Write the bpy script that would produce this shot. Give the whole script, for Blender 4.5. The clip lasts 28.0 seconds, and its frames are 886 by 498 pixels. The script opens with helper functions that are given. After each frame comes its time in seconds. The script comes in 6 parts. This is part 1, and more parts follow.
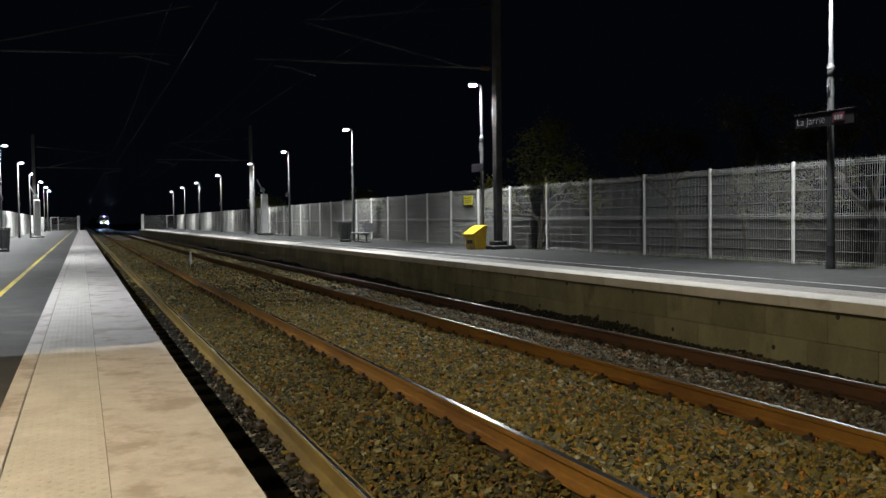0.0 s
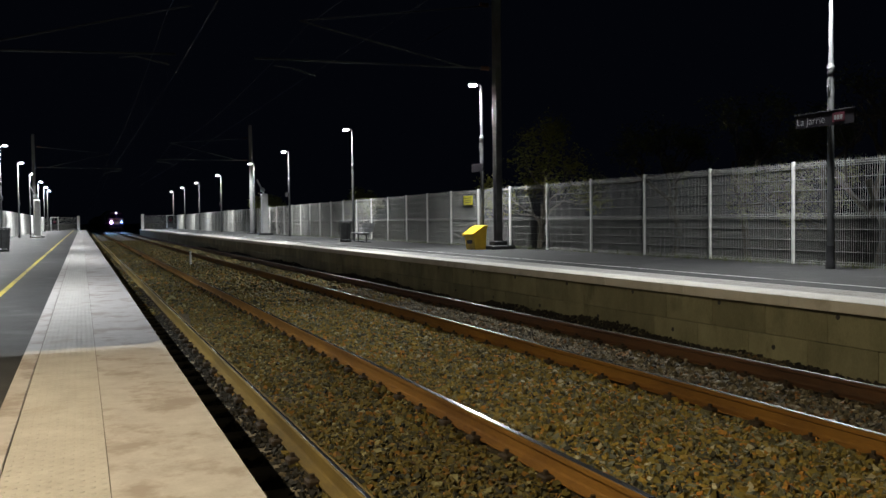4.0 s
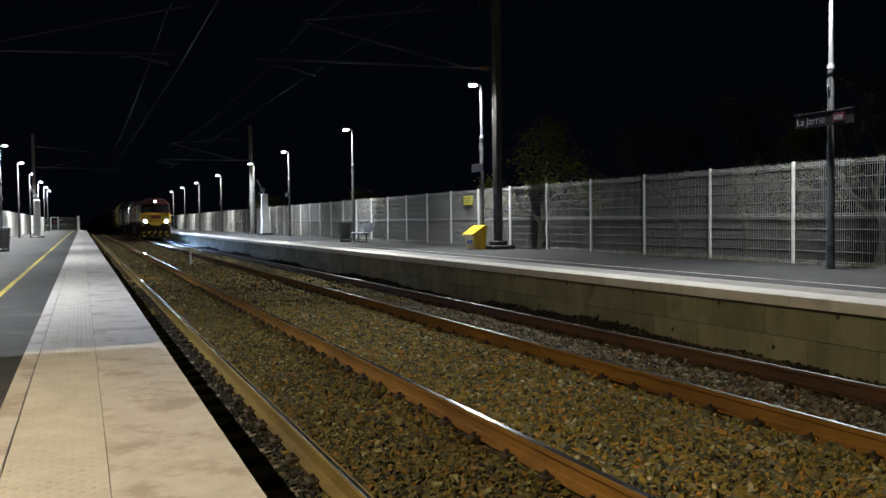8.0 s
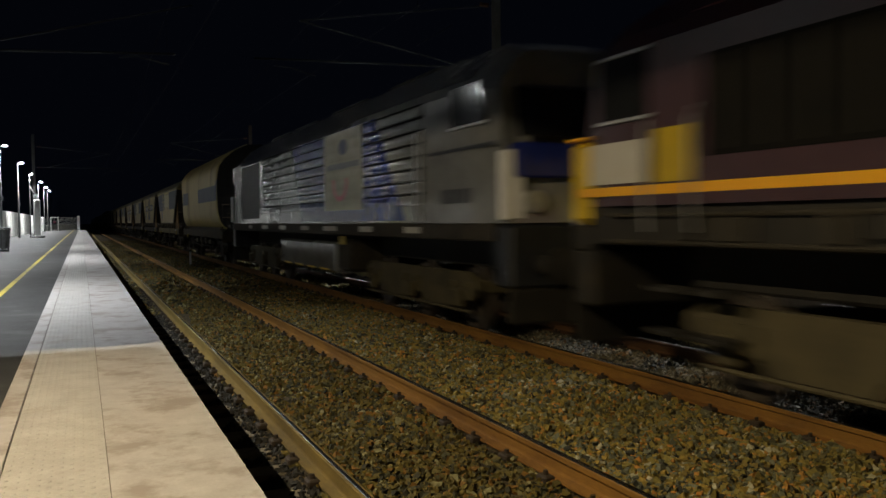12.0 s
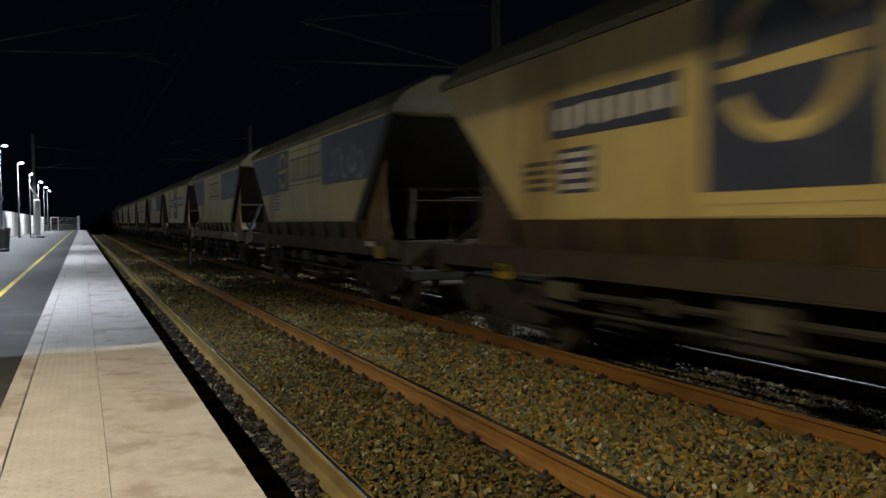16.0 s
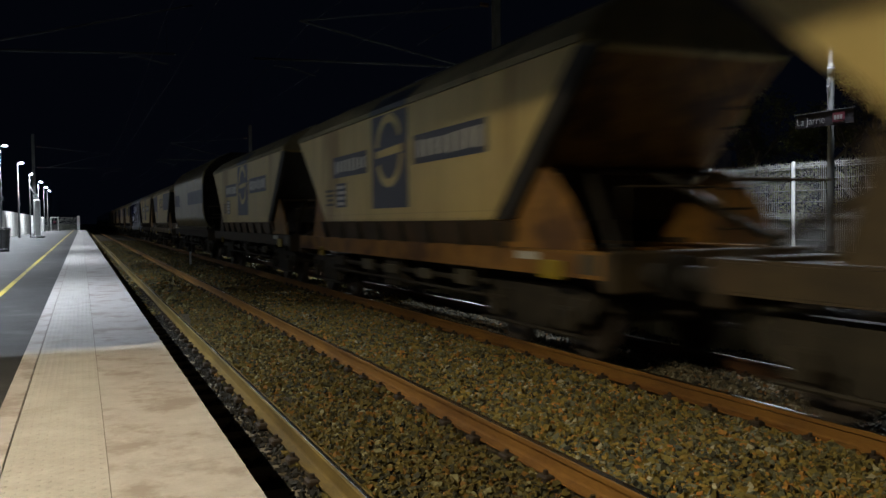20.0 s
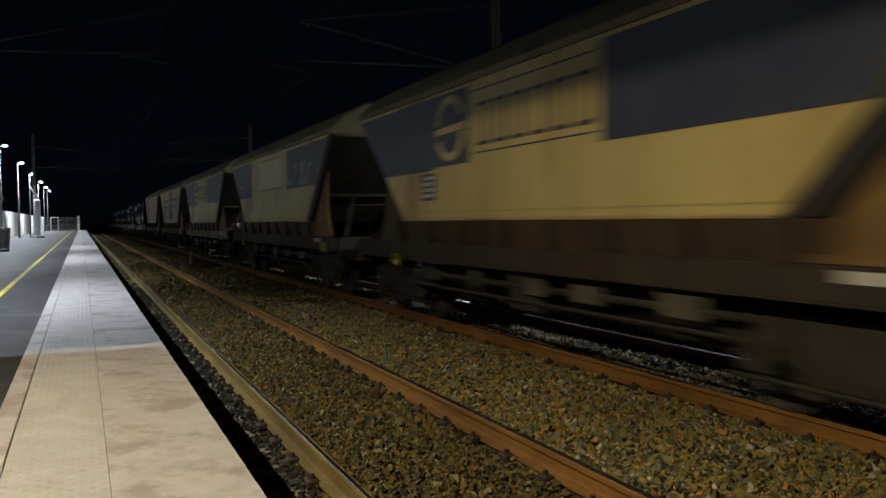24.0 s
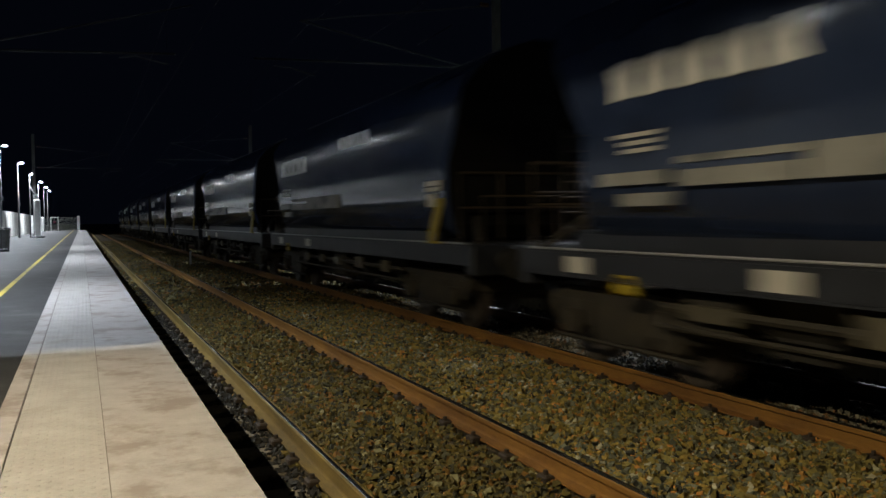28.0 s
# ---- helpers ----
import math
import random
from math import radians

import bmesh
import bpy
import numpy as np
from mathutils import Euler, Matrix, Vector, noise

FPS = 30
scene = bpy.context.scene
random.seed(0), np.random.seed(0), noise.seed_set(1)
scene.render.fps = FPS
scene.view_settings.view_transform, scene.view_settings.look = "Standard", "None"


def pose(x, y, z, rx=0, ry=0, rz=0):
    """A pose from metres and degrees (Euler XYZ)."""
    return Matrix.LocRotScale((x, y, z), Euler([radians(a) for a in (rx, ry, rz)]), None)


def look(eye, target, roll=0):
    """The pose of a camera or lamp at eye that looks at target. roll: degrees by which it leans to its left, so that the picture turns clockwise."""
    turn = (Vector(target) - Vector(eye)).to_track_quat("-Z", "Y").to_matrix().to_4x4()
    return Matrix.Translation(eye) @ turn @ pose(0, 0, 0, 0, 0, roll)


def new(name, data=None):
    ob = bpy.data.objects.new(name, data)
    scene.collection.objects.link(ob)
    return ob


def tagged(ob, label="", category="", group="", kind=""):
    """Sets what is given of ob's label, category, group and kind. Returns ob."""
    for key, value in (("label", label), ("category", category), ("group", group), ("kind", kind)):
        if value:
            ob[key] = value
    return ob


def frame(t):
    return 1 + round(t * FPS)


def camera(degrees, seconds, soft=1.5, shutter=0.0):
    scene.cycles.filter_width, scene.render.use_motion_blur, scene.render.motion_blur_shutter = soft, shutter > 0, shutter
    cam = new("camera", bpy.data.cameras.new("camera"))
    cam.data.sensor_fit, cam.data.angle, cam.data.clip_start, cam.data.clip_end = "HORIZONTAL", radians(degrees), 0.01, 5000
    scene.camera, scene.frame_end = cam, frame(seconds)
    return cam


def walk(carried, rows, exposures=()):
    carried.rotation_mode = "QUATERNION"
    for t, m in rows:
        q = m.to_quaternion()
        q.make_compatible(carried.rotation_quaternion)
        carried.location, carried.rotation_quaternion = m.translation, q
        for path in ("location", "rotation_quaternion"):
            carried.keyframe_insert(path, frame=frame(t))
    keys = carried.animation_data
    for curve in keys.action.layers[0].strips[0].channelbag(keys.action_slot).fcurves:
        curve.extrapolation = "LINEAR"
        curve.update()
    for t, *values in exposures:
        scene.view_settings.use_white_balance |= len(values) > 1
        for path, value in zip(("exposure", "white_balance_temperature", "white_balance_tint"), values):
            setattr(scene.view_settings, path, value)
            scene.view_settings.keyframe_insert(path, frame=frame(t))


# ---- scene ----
# camera on a tripod near the platform edge; x across the tracks, y along them, z up from the rail heads
EYE = (0.0, 0.0, 1.641)
YAW, PITCH, ROLL = 0.397, 0.0347, -0.665
cam = camera(54.45, 28.0, soft=1.5, shutter=0.45)
AIM = (math.sin(YAW) * math.cos(PITCH), math.cos(YAW) * math.cos(PITCH), EYE[2] - math.sin(PITCH))
walk(cam, [(0.0, look(EYE, AIM, ROLL)), (28.0, look(EYE, AIM, ROLL))],
     [(0.0, 0.0, 6750, 10), (12.0, 0.0, 6750, 10), (14.5, 0.0, 6150, 10), (28.0, 0.0, 6150, 10)])

# ---- plan ----
R1, R2, R3, R4 = 1.532, 3.039, 5.470, 6.977      # rail centre lines
TRACK_B = 6.224                                  # centre of the far track
EDGE_N, EDGE_F = 0.645, 7.90                     # platform edges
HN, HF = 0.555, 0.655                            # platform heights over the rails
END_N, END_F = 146.0, 136.0                      # platform ends
SPEED, FRONT0 = 23.688, 271.77                   # train: metres a second, nose at the start

# ---- world and light ----
world = bpy.data.worlds.new("night")
scene.world = world
world.use_nodes = True
world.node_tree.nodes["Background"].inputs[0].default_value = (0.30, 0.42, 0.85, 1)
world.node_tree.nodes["Background"].inputs[1].default_value = 0.003
LED, SODIUM = (0.93, 0.98, 1.0), (1.0, 0.83, 0.53)
LED_NEAR_W, LED_FAR_W, SODIUM_W = 1700.0, 840.0, 510.0
HEAD_GLOW, RIM_GLOW, TOP_GLOW = 700000.0, 60.0, 60.0


# ---- mesh helpers ----
class Mesh:
    """Collects corners and faces of one mesh."""

    def __init__(self):
        self.v, self.f = [], []

    def add(self, verts, faces):
        n = len(self.v)
        self.v += [tuple(p) for p in verts]
        self.f += [tuple(n + i for i in f) for f in faces]
        return self

    def box(self, x0, x1, y0, y1, z0, z1):
        return self.add([(x, y, z) for z in (z0, z1) for y in (y0, y1) for x in (x0, x1)],
                        [(0, 2, 3, 1), (4, 5, 7, 6), (0, 1, 5, 4), (2, 6, 7, 3), (0, 4, 6, 2), (1, 3, 7, 5)])

    def bbox(self, x0, x1, y0, y1, z0, z1, b=0.01):
        """A box with its long and upright edges cut back by b."""
        rings = []
        for z, c in ((z0, b), (z0 + b, 0), (z1 - b, 0), (z1, b)):
            xa, xb, ya, yb = x0 + c, x1 - c, y0 + c, y1 - c
            rings.append([(xa + b, ya, z), (xb - b, ya, z), (xb, ya + b, z), (xb, yb - b, z),
                          (xb - b, yb, z), (xa + b, yb, z), (xa, yb - b, z), (xa, ya + b, z)])
        return self.loft(rings)

    def loft(self, rings, closed=True, caps=True):
        n, k = len(self.v), len(rings[0])
        for r in rings:
            self.v += [tuple(p) for p in r]
        for i in range(len(rings) - 1):
            for j in range(k if closed else k - 1):
                a, b = n + i * k + j, n + i * k + (j + 1) % k
                self.f.append((a, b, b + k, a + k))
        if caps and closed:
            self.f.append(tuple(n + j for j in reversed(range(k))))
            self.f.append(tuple(n + (len(rings) - 1) * k + j for j in range(k)))
        return self

    def tube(self, points, r, n=8, r1=None):
        """A round bar along the points."""
        pts = [Vector(p) for p in points]
        rings = []
        for i, p in enumerate(pts):
            d = (pts[min(i + 1, len(pts) - 1)] - pts[max(i - 1, 0)]).normalized()
            a = d.orthogonal().normalized() if abs(d.z) > 0.9 else d.cross(Vector((0, 0, 1))).normalized()
            b = d.cross(a)
            rad = r if r1 is None else r + (r1 - r) * i / (len(pts) - 1)
            rings.append([p + (a * math.cos(t) + b * math.sin(t)) * rad for t in [2 * math.pi * k / n for k in range(n)]])
        return self.loft(rings)

    def plate(self, outline, axis, lo, hi):
        """An outline in the other two axes, thick from lo to hi along the axis."""
        def put(p, w):
            q = list(p)
            q.insert("xyz".index(axis), w)
            return tuple(q)
        return self.loft([[put(p, lo) for p in outline], [put(p, hi) for p in outline]])

    def lathe(self, profile, axis="x", n=20, at=(0, 0, 0)):
        """Turns (along, radius) pairs about an axis through a point."""
        rings = []
        for a, r in profile:
            ring = []
            for k in range(n):
                c, s = r * math.cos(2 * math.pi * k / n), r * math.sin(2 * math.pi * k / n)
                p = {"x": (a, c, s), "y": (c, a, s), "z": (c, s, a)}[axis]
                ring.append((p[0] + at[0], p[1] + at[1], p[2] + at[2]))
            rings.append(ring)
        return self.loft(rings)

    def data(self, name, material, smooth=False):
        me = bpy.data.meshes.new(name)
        me.from_pydata(self.v, [], self.f)
        bm = bmesh.new()
        bm.from_mesh(me)
        bmesh.ops.recalc_face_normals(bm, faces=bm.faces)
        bm.to_mesh(me)
        bm.free()
        me.materials.append(material)
        if smooth:
            me.shade_smooth()
            me.set_sharp_from_angle(angle=radians(35))
        return me


def part(name, mesh, material, parent=None, label="", at=None, smooth=False):
    """One mesh object, under a thing if a parent is given."""
    ob = new(name, mesh.data(name, material, smooth) if isinstance(mesh, Mesh) else mesh)
    if parent is not None:
        ob.parent = parent
    if at is not None:
        ob.matrix_basis = at
    if label:
        ob["label"] = label
    return ob


def thing(name, label, category, group="", kind="", at=None):
    ob = tagged(new(name), label, category, group, kind)
    ob.empty_display_size = 0.2
    if at is not None:
        ob.matrix_basis = at
    return ob


# ---- materials ----
def shader(name):
    m = bpy.data.materials.new(name)
    m.use_nodes = True
    return m, m.node_tree.nodes, m.node_tree.links, m.node_tree.nodes["Principled BSDF"]


def surface(name, dark, light, rough=0.6, metal=0.0, scale=3.0, fine=60.0, bump=0.2, stain=None, stain_at=0.6, streak=(1, 1, 1), spec=0.5, depth=0.01, rand=0.0, world_space=False):
    """A painted, cast or mineral surface: two colours mixed by coarse and fine grain, an optional stain colour and relief."""
    m, nodes, links, bsdf = shader(name)
    co = nodes.new("ShaderNodeTexCoord")
    mp = nodes.new("ShaderNodeMapping")
    mp.inputs["Scale"].default_value = streak
    if world_space:      # repeats of one mesh get their own grain
        links.new(nodes.new("ShaderNodeNewGeometry").outputs["Position"], mp.inputs["Vector"])
    else:
        links.new(co.outputs["Object"], mp.inputs["Vector"])
    def grain(s, detail):
        n = nodes.new("ShaderNodeTexNoise")
        n.inputs["Scale"].default_value, n.inputs["Detail"].default_value, n.inputs["Roughness"].default_value = s, detail, 0.62
        links.new(mp.outputs[0], n.inputs["Vector"])
        return n
    coarse, tiny = grain(scale, 5), grain(fine, 3)
    add = nodes.new("ShaderNodeMath")
    add.operation = "MULTIPLY_ADD"
    links.new(tiny.outputs[0], add.inputs[0])
    add.inputs[1].default_value = 0.35
    links.new(coarse.outputs[0], add.inputs[2])
    ramp = nodes.new("ShaderNodeMapRange")
    ramp.inputs[1].default_value, ramp.inputs[2].default_value = 0.47, 0.88
    links.new(add.outputs[0], ramp.inputs[0])
    mix = nodes.new("ShaderNodeMix")
    mix.data_type = "RGBA"
    mix.inputs[6].default_value, mix.inputs[7].default_value = (*dark, 1), (*light, 1)
    links.new(ramp.outputs[0], mix.inputs[0])
    out = mix.outputs[2]
    if stain:
        s = grain(scale * 0.45, 8)
        r = nodes.new("ShaderNodeMapRange")
        r.inputs[1].default_value, r.inputs[2].default_value = stain_at, stain_at + 0.12
        links.new(s.outputs[0], r.inputs[0])
        mx = nodes.new("ShaderNodeMix")
        mx.data_type = "RGBA"
        mx.inputs[7].default_value = (*stain, 1)
        links.new(r.outputs[0], mx.inputs[0])
        links.new(out, mx.inputs[6])
        out = mx.outputs[2]
    if rand:
        info = nodes.new("ShaderNodeObjectInfo")
        hs = nodes.new("ShaderNodeHueSaturation")
        mr = nodes.new("ShaderNodeMapRange")
        mr.inputs[3].default_value, mr.inputs[4].default_value = 1 - rand, 1 + rand
        links.new(info.outputs["Random"], mr.inputs[0])
        links.new(mr.outputs[0], hs.inputs["Value"])
        links.new(out, hs.inputs["Color"])
        out = hs.outputs[0]
    links.new(out, bsdf.inputs["Base Color"])
    rr = nodes.new("ShaderNodeMapRange")
    rr.inputs[3].default_value, rr.inputs[4].default_value = max(rough - 0.12, 0.03), min(rough + 0.12, 1)
    links.new(coarse.outputs[0], rr.inputs[0])
    links.new(rr.outputs[0], bsdf.inputs["Roughness"])
    bsdf.inputs["Metallic"].default_value = metal
    bsdf.inputs["Specular IOR Level"].default_value = spec
    if bump:
        b = nodes.new("ShaderNodeBump")
        b.inputs["Strength"].default_value, b.inputs["Distance"].default_value = bump, depth
        links.new(add.outputs[0], b.inputs["Height"])
        links.new(b.outputs[0], bsdf.inputs["Normal"])
    return m


def glow(name, colour, strength):
    m, nodes, links, bsdf = shader(name)
    bsdf.inputs["Base Color"].default_value = (0.8, 0.8, 0.8, 1)
    bsdf.inputs["Emission Color"].default_value = (*colour, 1)
    bsdf.inputs["Emission Strength"].default_value = strength
    return m


def stones_material(name, palette, dust):
    """Broken stone: each one a colour of the palette, with dust and fine grain."""
    m, nodes, links, bsdf = shader(name)
    geo = nodes.new("ShaderNodeNewGeometry")
    ramp = nodes.new("ShaderNodeValToRGB")
    ramp.color_ramp.interpolation = "CONSTANT"
    while len(ramp.color_ramp.elements) < len(palette):
        ramp.color_ramp.elements.new(1.0)
    for e, (pos, col) in zip(ramp.color_ramp.elements, palette):
        e.position, e.color = pos, (*col, 1)
    links.new(geo.outputs["Random Per Island"], ramp.inputs[0])
    co = nodes.new("ShaderNodeTexCoord")
    n1, n2 = nodes.new("ShaderNodeTexNoise"), nodes.new("ShaderNodeTexNoise")
    n1.inputs["Scale"].default_value, n2.inputs["Scale"].default_value = 45.0, 0.7
    for n in (n1, n2):
        n.inputs["Detail"].default_value = 4
        links.new(co.outputs["Object"], n.inputs["Vector"])
    mix = nodes.new("ShaderNodeMix")
    mix.data_type = "RGBA"
    mr = nodes.new("ShaderNodeMapRange")
    mr.inputs[1].default_value, mr.inputs[2].default_value, mr.inputs[4].default_value = 0.40, 0.75, 0.55
    links.new(n2.outputs[0], mr.inputs[0])
    links.new(mr.outputs[0], mix.inputs[0])
    links.new(ramp.outputs[0], mix.inputs[6])
    mix.inputs[7].default_value = (*dust, 1)
    hs = nodes.new("ShaderNodeHueSaturation")
    vr = nodes.new("ShaderNodeMapRange")
    vr.inputs[3].default_value, vr.inputs[4].default_value = 0.35, 1.65
    links.new(n1.outputs[0], vr.inputs[0])
    links.new(vr.outputs[0], hs.inputs["Value"])
    links.new(mix.outputs[2], hs.inputs["Color"])
    links.new(hs.outputs[0], bsdf.inputs["Base Color"])
    bsdf.inputs["Roughness"].default_value = 0.85
    b = nodes.new("ShaderNodeBump")
    b.inputs["Strength"].default_value, b.inputs["Distance"].default_value = 0.5, 0.006
    links.new(n1.outputs[0], b.inputs["Height"])
    links.new(b.outputs[0], bsdf.inputs["Normal"])
    return m


M_ASPHALT = surface("asphalt", (0.013, 0.0135, 0.0145), (0.06, 0.061, 0.064), 0.68, scale=2.4, fine=60, bump=0.8, stain=(0.085, 0.085, 0.087), stain_at=0.55, depth=0.006)
M_CONCRETE = surface("pale_concrete", (0.42, 0.405, 0.41), (0.55, 0.535, 0.54), 0.65, scale=7, fine=70, bump=0.25, stain=(0.34, 0.30, 0.285), stain_at=0.50, streak=(1, 0.9, 1), depth=0.004, world_space=True)
M_TACTILE = surface("tactile_slab", (0.42, 0.41, 0.405), (0.55, 0.54, 0.535), 0.65, scale=5, fine=80, bump=0.2, stain=(0.40, 0.375, 0.35), stain_at=0.56, depth=0.003, world_space=True)
M_JOINT = surface("joint_filler", (0.10, 0.09, 0.075), (0.20, 0.18, 0.15), 0.9)
M_YELLOW_LINE = surface("yellow_road_paint", (0.36, 0.29, 0.03), (0.52, 0.43, 0.08), 0.6, scale=3, stain=(0.13, 0.115, 0.06), stain_at=0.54)
M_WHITE_LINE = surface("white_road_paint", (0.4, 0.4, 0.4), (0.6, 0.6, 0.6), 0.6, scale=3, stain=(0.14, 0.14, 0.14), stain_at=0.52)
M_BLOCK = surface("concrete_block", (0.17, 0.165, 0.10), (0.30, 0.29, 0.185), 0.85, scale=2.2, fine=45, bump=0.4, stain=(0.11, 0.105, 0.06), stain_at=0.58, streak=(1, 1, 0.5), rand=0.18, world_space=True)
M_COPING = surface("coping_concrete", (0.52, 0.50, 0.45), (0.70, 0.68, 0.63), 0.7, scale=2.0, fine=60, bump=0.25, stain=(0.32, 0.30, 0.24), stain_at=0.58, world_space=True)
M_RUST = surface("rusty_rail", (0.13, 0.057, 0.008), (0.27, 0.130, 0.018), 0.8, scale=4, fine=70, bump=0.3, stain=(0.08, 0.04, 0.015), stain_at=0.62, streak=(1, 0.2, 1))
M_POLISHED = surface("polished_rail_head", (0.48, 0.48, 0.49), (0.66, 0.66, 0.67), 0.24, metal=1.0, scale=6, fine=90, bump=0.03, streak=(8, 0.1, 1))
M_EARTH = surface("dark_earth", (0.015, 0.015, 0.009), (0.035, 0.032, 0.02), 0.95, scale=0.6, fine=8, bump=0.6, depth=0.05)
M_BALLAST_BED = surface("ballast_bed", (0.018, 0.014, 0.007), (0.085, 0.058, 0.020), 0.95, scale=14, fine=34, bump=1.0, depth=0.03)
M_STONE = stones_material("ballast_stone", [(0.0, (0.224, 0.183, 0.047)), (0.20, (0.100, 0.106, 0.068)), (0.38, (0.295, 0.206, 0.041)), (0.52, (0.031, 0.031, 0.021)), (0.64, (0.147, 0.153, 0.106)), (0.75, (0.401, 0.183, 0.033)), (0.83, (0.401, 0.378, 0.260)), (0.88, (0.177, 0.130, 0.032))], (0.147, 0.116, 0.024))
M_STONE_RUSTY = stones_material("rust_dusted_stone", [(0.0, (0.107, 0.085, 0.015)), (0.22, (0.043, 0.044, 0.019)), (0.36, (0.142, 0.101, 0.015)), (0.52, (0.016, 0.017, 0.008)), (0.66, (0.187, 0.091, 0.012)), (0.76, (0.223, 0.207, 0.099)), (0.82, (0.081, 0.064, 0.015))], (0.067, 0.048, 0.008))
M_STONE_GREY = stones_material("pale_grey_stone", [(0.0, (0.131, 0.111, 0.068)), (0.25, (0.066, 0.064, 0.052)), (0.42, (0.180, 0.160, 0.116)), (0.58, (0.025, 0.023, 0.018)), (0.72, (0.197, 0.107, 0.040)), (0.80, (0.279, 0.262, 0.208)), (0.88, (0.098, 0.082, 0.048))], (0.090, 0.074, 0.036))
# heap stones are darker than the other ballast
M_STONE_HEAP = stones_material("dark_heap_stone", [(0.0, (0.030, 0.028, 0.023)), (0.5, (0.018, 0.017, 0.015)), (0.8, (0.048, 0.044, 0.036))], (0.024, 0.021, 0.016))
# stone colour darkened to paint the shade under the platform edge
M_STONE_DARK = stones_material("shade_dark_stone", [(0.0, (0.014, 0.013, 0.010)), (0.5, (0.009, 0.008, 0.007)), (0.8, (0.024, 0.022, 0.018))], (0.011, 0.010, 0.007))
M_RUST_DARK = surface("dark_rust_rail", (0.05, 0.023, 0.010), (0.12, 0.055, 0.02), 0.7, scale=4, fine=70, bump=0.3, streak=(1, 0.2, 1))
M_MAST = surface("dull_mast_steel", (0.07, 0.07, 0.07), (0.13, 0.13, 0.13), 0.7, scale=3, fine=40, bump=0.06, spec=0.2)
# mast steel darkened in colour, for the mast that stands unlit
M_MAST_DARK = surface("unlit_mast_steel", (0.02, 0.02, 0.02), (0.045, 0.045, 0.045), 0.6, scale=3, bump=0.06)
M_RUST_OLIVE = surface("brown_oiled_rail", (0.095, 0.063, 0.011), (0.21, 0.142, 0.027), 0.8, scale=4, fine=70, bump=0.3, streak=(1, 0.2, 1))
M_ASPHALT_FAR = surface("fresh_asphalt", (0.009, 0.0092, 0.010), (0.034, 0.0345, 0.036), 0.85, scale=2.4, fine=60, bump=0.8, stain=(0.045, 0.045, 0.046), stain_at=0.55, depth=0.006, spec=0.3)
M_CLIP = surface("oily_rail_clip", (0.015, 0.010, 0.007), (0.04, 0.027, 0.016), 0.7, bump=0.2)
M_SLEEPER = surface("concrete_sleeper", (0.10, 0.085, 0.06), (0.20, 0.17, 0.12), 0.9, scale=5, world_space=True)
M_GALV = surface("galvanised_steel", (0.36, 0.37, 0.38), (0.55, 0.56, 0.58), 0.45, metal=0.55, scale=6, fine=60, bump=0.05)
M_FENCE = surface("white_coated_wire", (0.55, 0.55, 0.53), (0.72, 0.72, 0.70), 0.5, scale=5, bump=0.05)
M_MESHWIRE = surface("galvanised_mesh_wire", (0.34, 0.34, 0.33), (0.46, 0.46, 0.44), 0.75, scale=5, bump=0, spec=0.2)
M_POLE = surface("grey_lamp_pole", (0.085, 0.088, 0.093), (0.14, 0.144, 0.15), 0.42, metal=0.3, scale=5, bump=0.05)
M_POLE_DARK = surface("dark_pole_foot", (0.02, 0.02, 0.022), (0.04, 0.04, 0.045), 0.5)
M_BLACK = surface("black_plastic", (0.012, 0.012, 0.013), (0.03, 0.03, 0.032), 0.5, bump=0.05)
M_WHITE = surface("white_paint", (0.66, 0.66, 0.66), (0.82, 0.82, 0.82), 0.5, bump=0.05)
M_BIN_YELLOW = surface("yellow_grit_bin", (0.55, 0.33, 0.015), (0.75, 0.47, 0.03), 0.45, scale=4, bump=0.05)
M_SIGN_YELLOW = surface("yellow_notice", (0.55, 0.50, 0.03), (0.70, 0.64, 0.05), 0.5, bump=0.03)
M_SIGN_DARK = surface("dark_enamel", (0.008, 0.007, 0.010), (0.016, 0.013, 0.018), 0.7, bump=0.02, spec=0.2)
M_SIGN_RED = surface("crimson_enamel", (0.05, 0.008, 0.016), (0.08, 0.013, 0.024), 0.6, bump=0.02, spec=0.2)
M_LEAF = surface("dull_leaf", (0.11, 0.13, 0.035), (0.30, 0.31, 0.10), 0.6, scale=1.5, fine=20, bump=0.1)
M_LEAF_AUTUMN = surface("yellowing_leaf", (0.17, 0.18, 0.025), (0.44, 0.42, 0.06), 0.6, scale=1.5, fine=20, bump=0.1)
M_BARK = surface("bark", (0.07, 0.058, 0.045), (0.19, 0.16, 0.12), 0.9, scale=8, bump=0.6)
M_GRASS = surface("grass", (0.05, 0.07, 0.015), (0.13, 0.15, 0.04), 0.8, scale=4)
M_LED = glow("led_panel", LED, 250.0)
M_LED_FAR = glow("led_panel_far", LED, 70.0)
M_SODIUM = glow("sodium_tube", SODIUM, 16.0)
M_HEAD = glow("headlight_beam", (0.40, 0.64, 1.0), HEAD_GLOW)
M_RIM = glow("headlight_glass", (0.16, 0.38, 1.0), RIM_GLOW)
M_TOP = glow("marker_light", (0.92, 0.94, 1.0), TOP_GLOW)
M_WIRE = surface("tarnished_wire", (0.012, 0.011, 0.010), (0.025, 0.023, 0.02), 0.6, metal=0.8, bump=0)
M_CONTACT = surface("worn_copper_wire", (0.010, 0.009, 0.008), (0.018, 0.016, 0.014), 0.35, metal=1.0, bump=0)
M_ARM = surface("weathered_bracket_steel", (0.024, 0.024, 0.024), (0.045, 0.045, 0.045), 0.6, metal=0.2, bump=0.05)
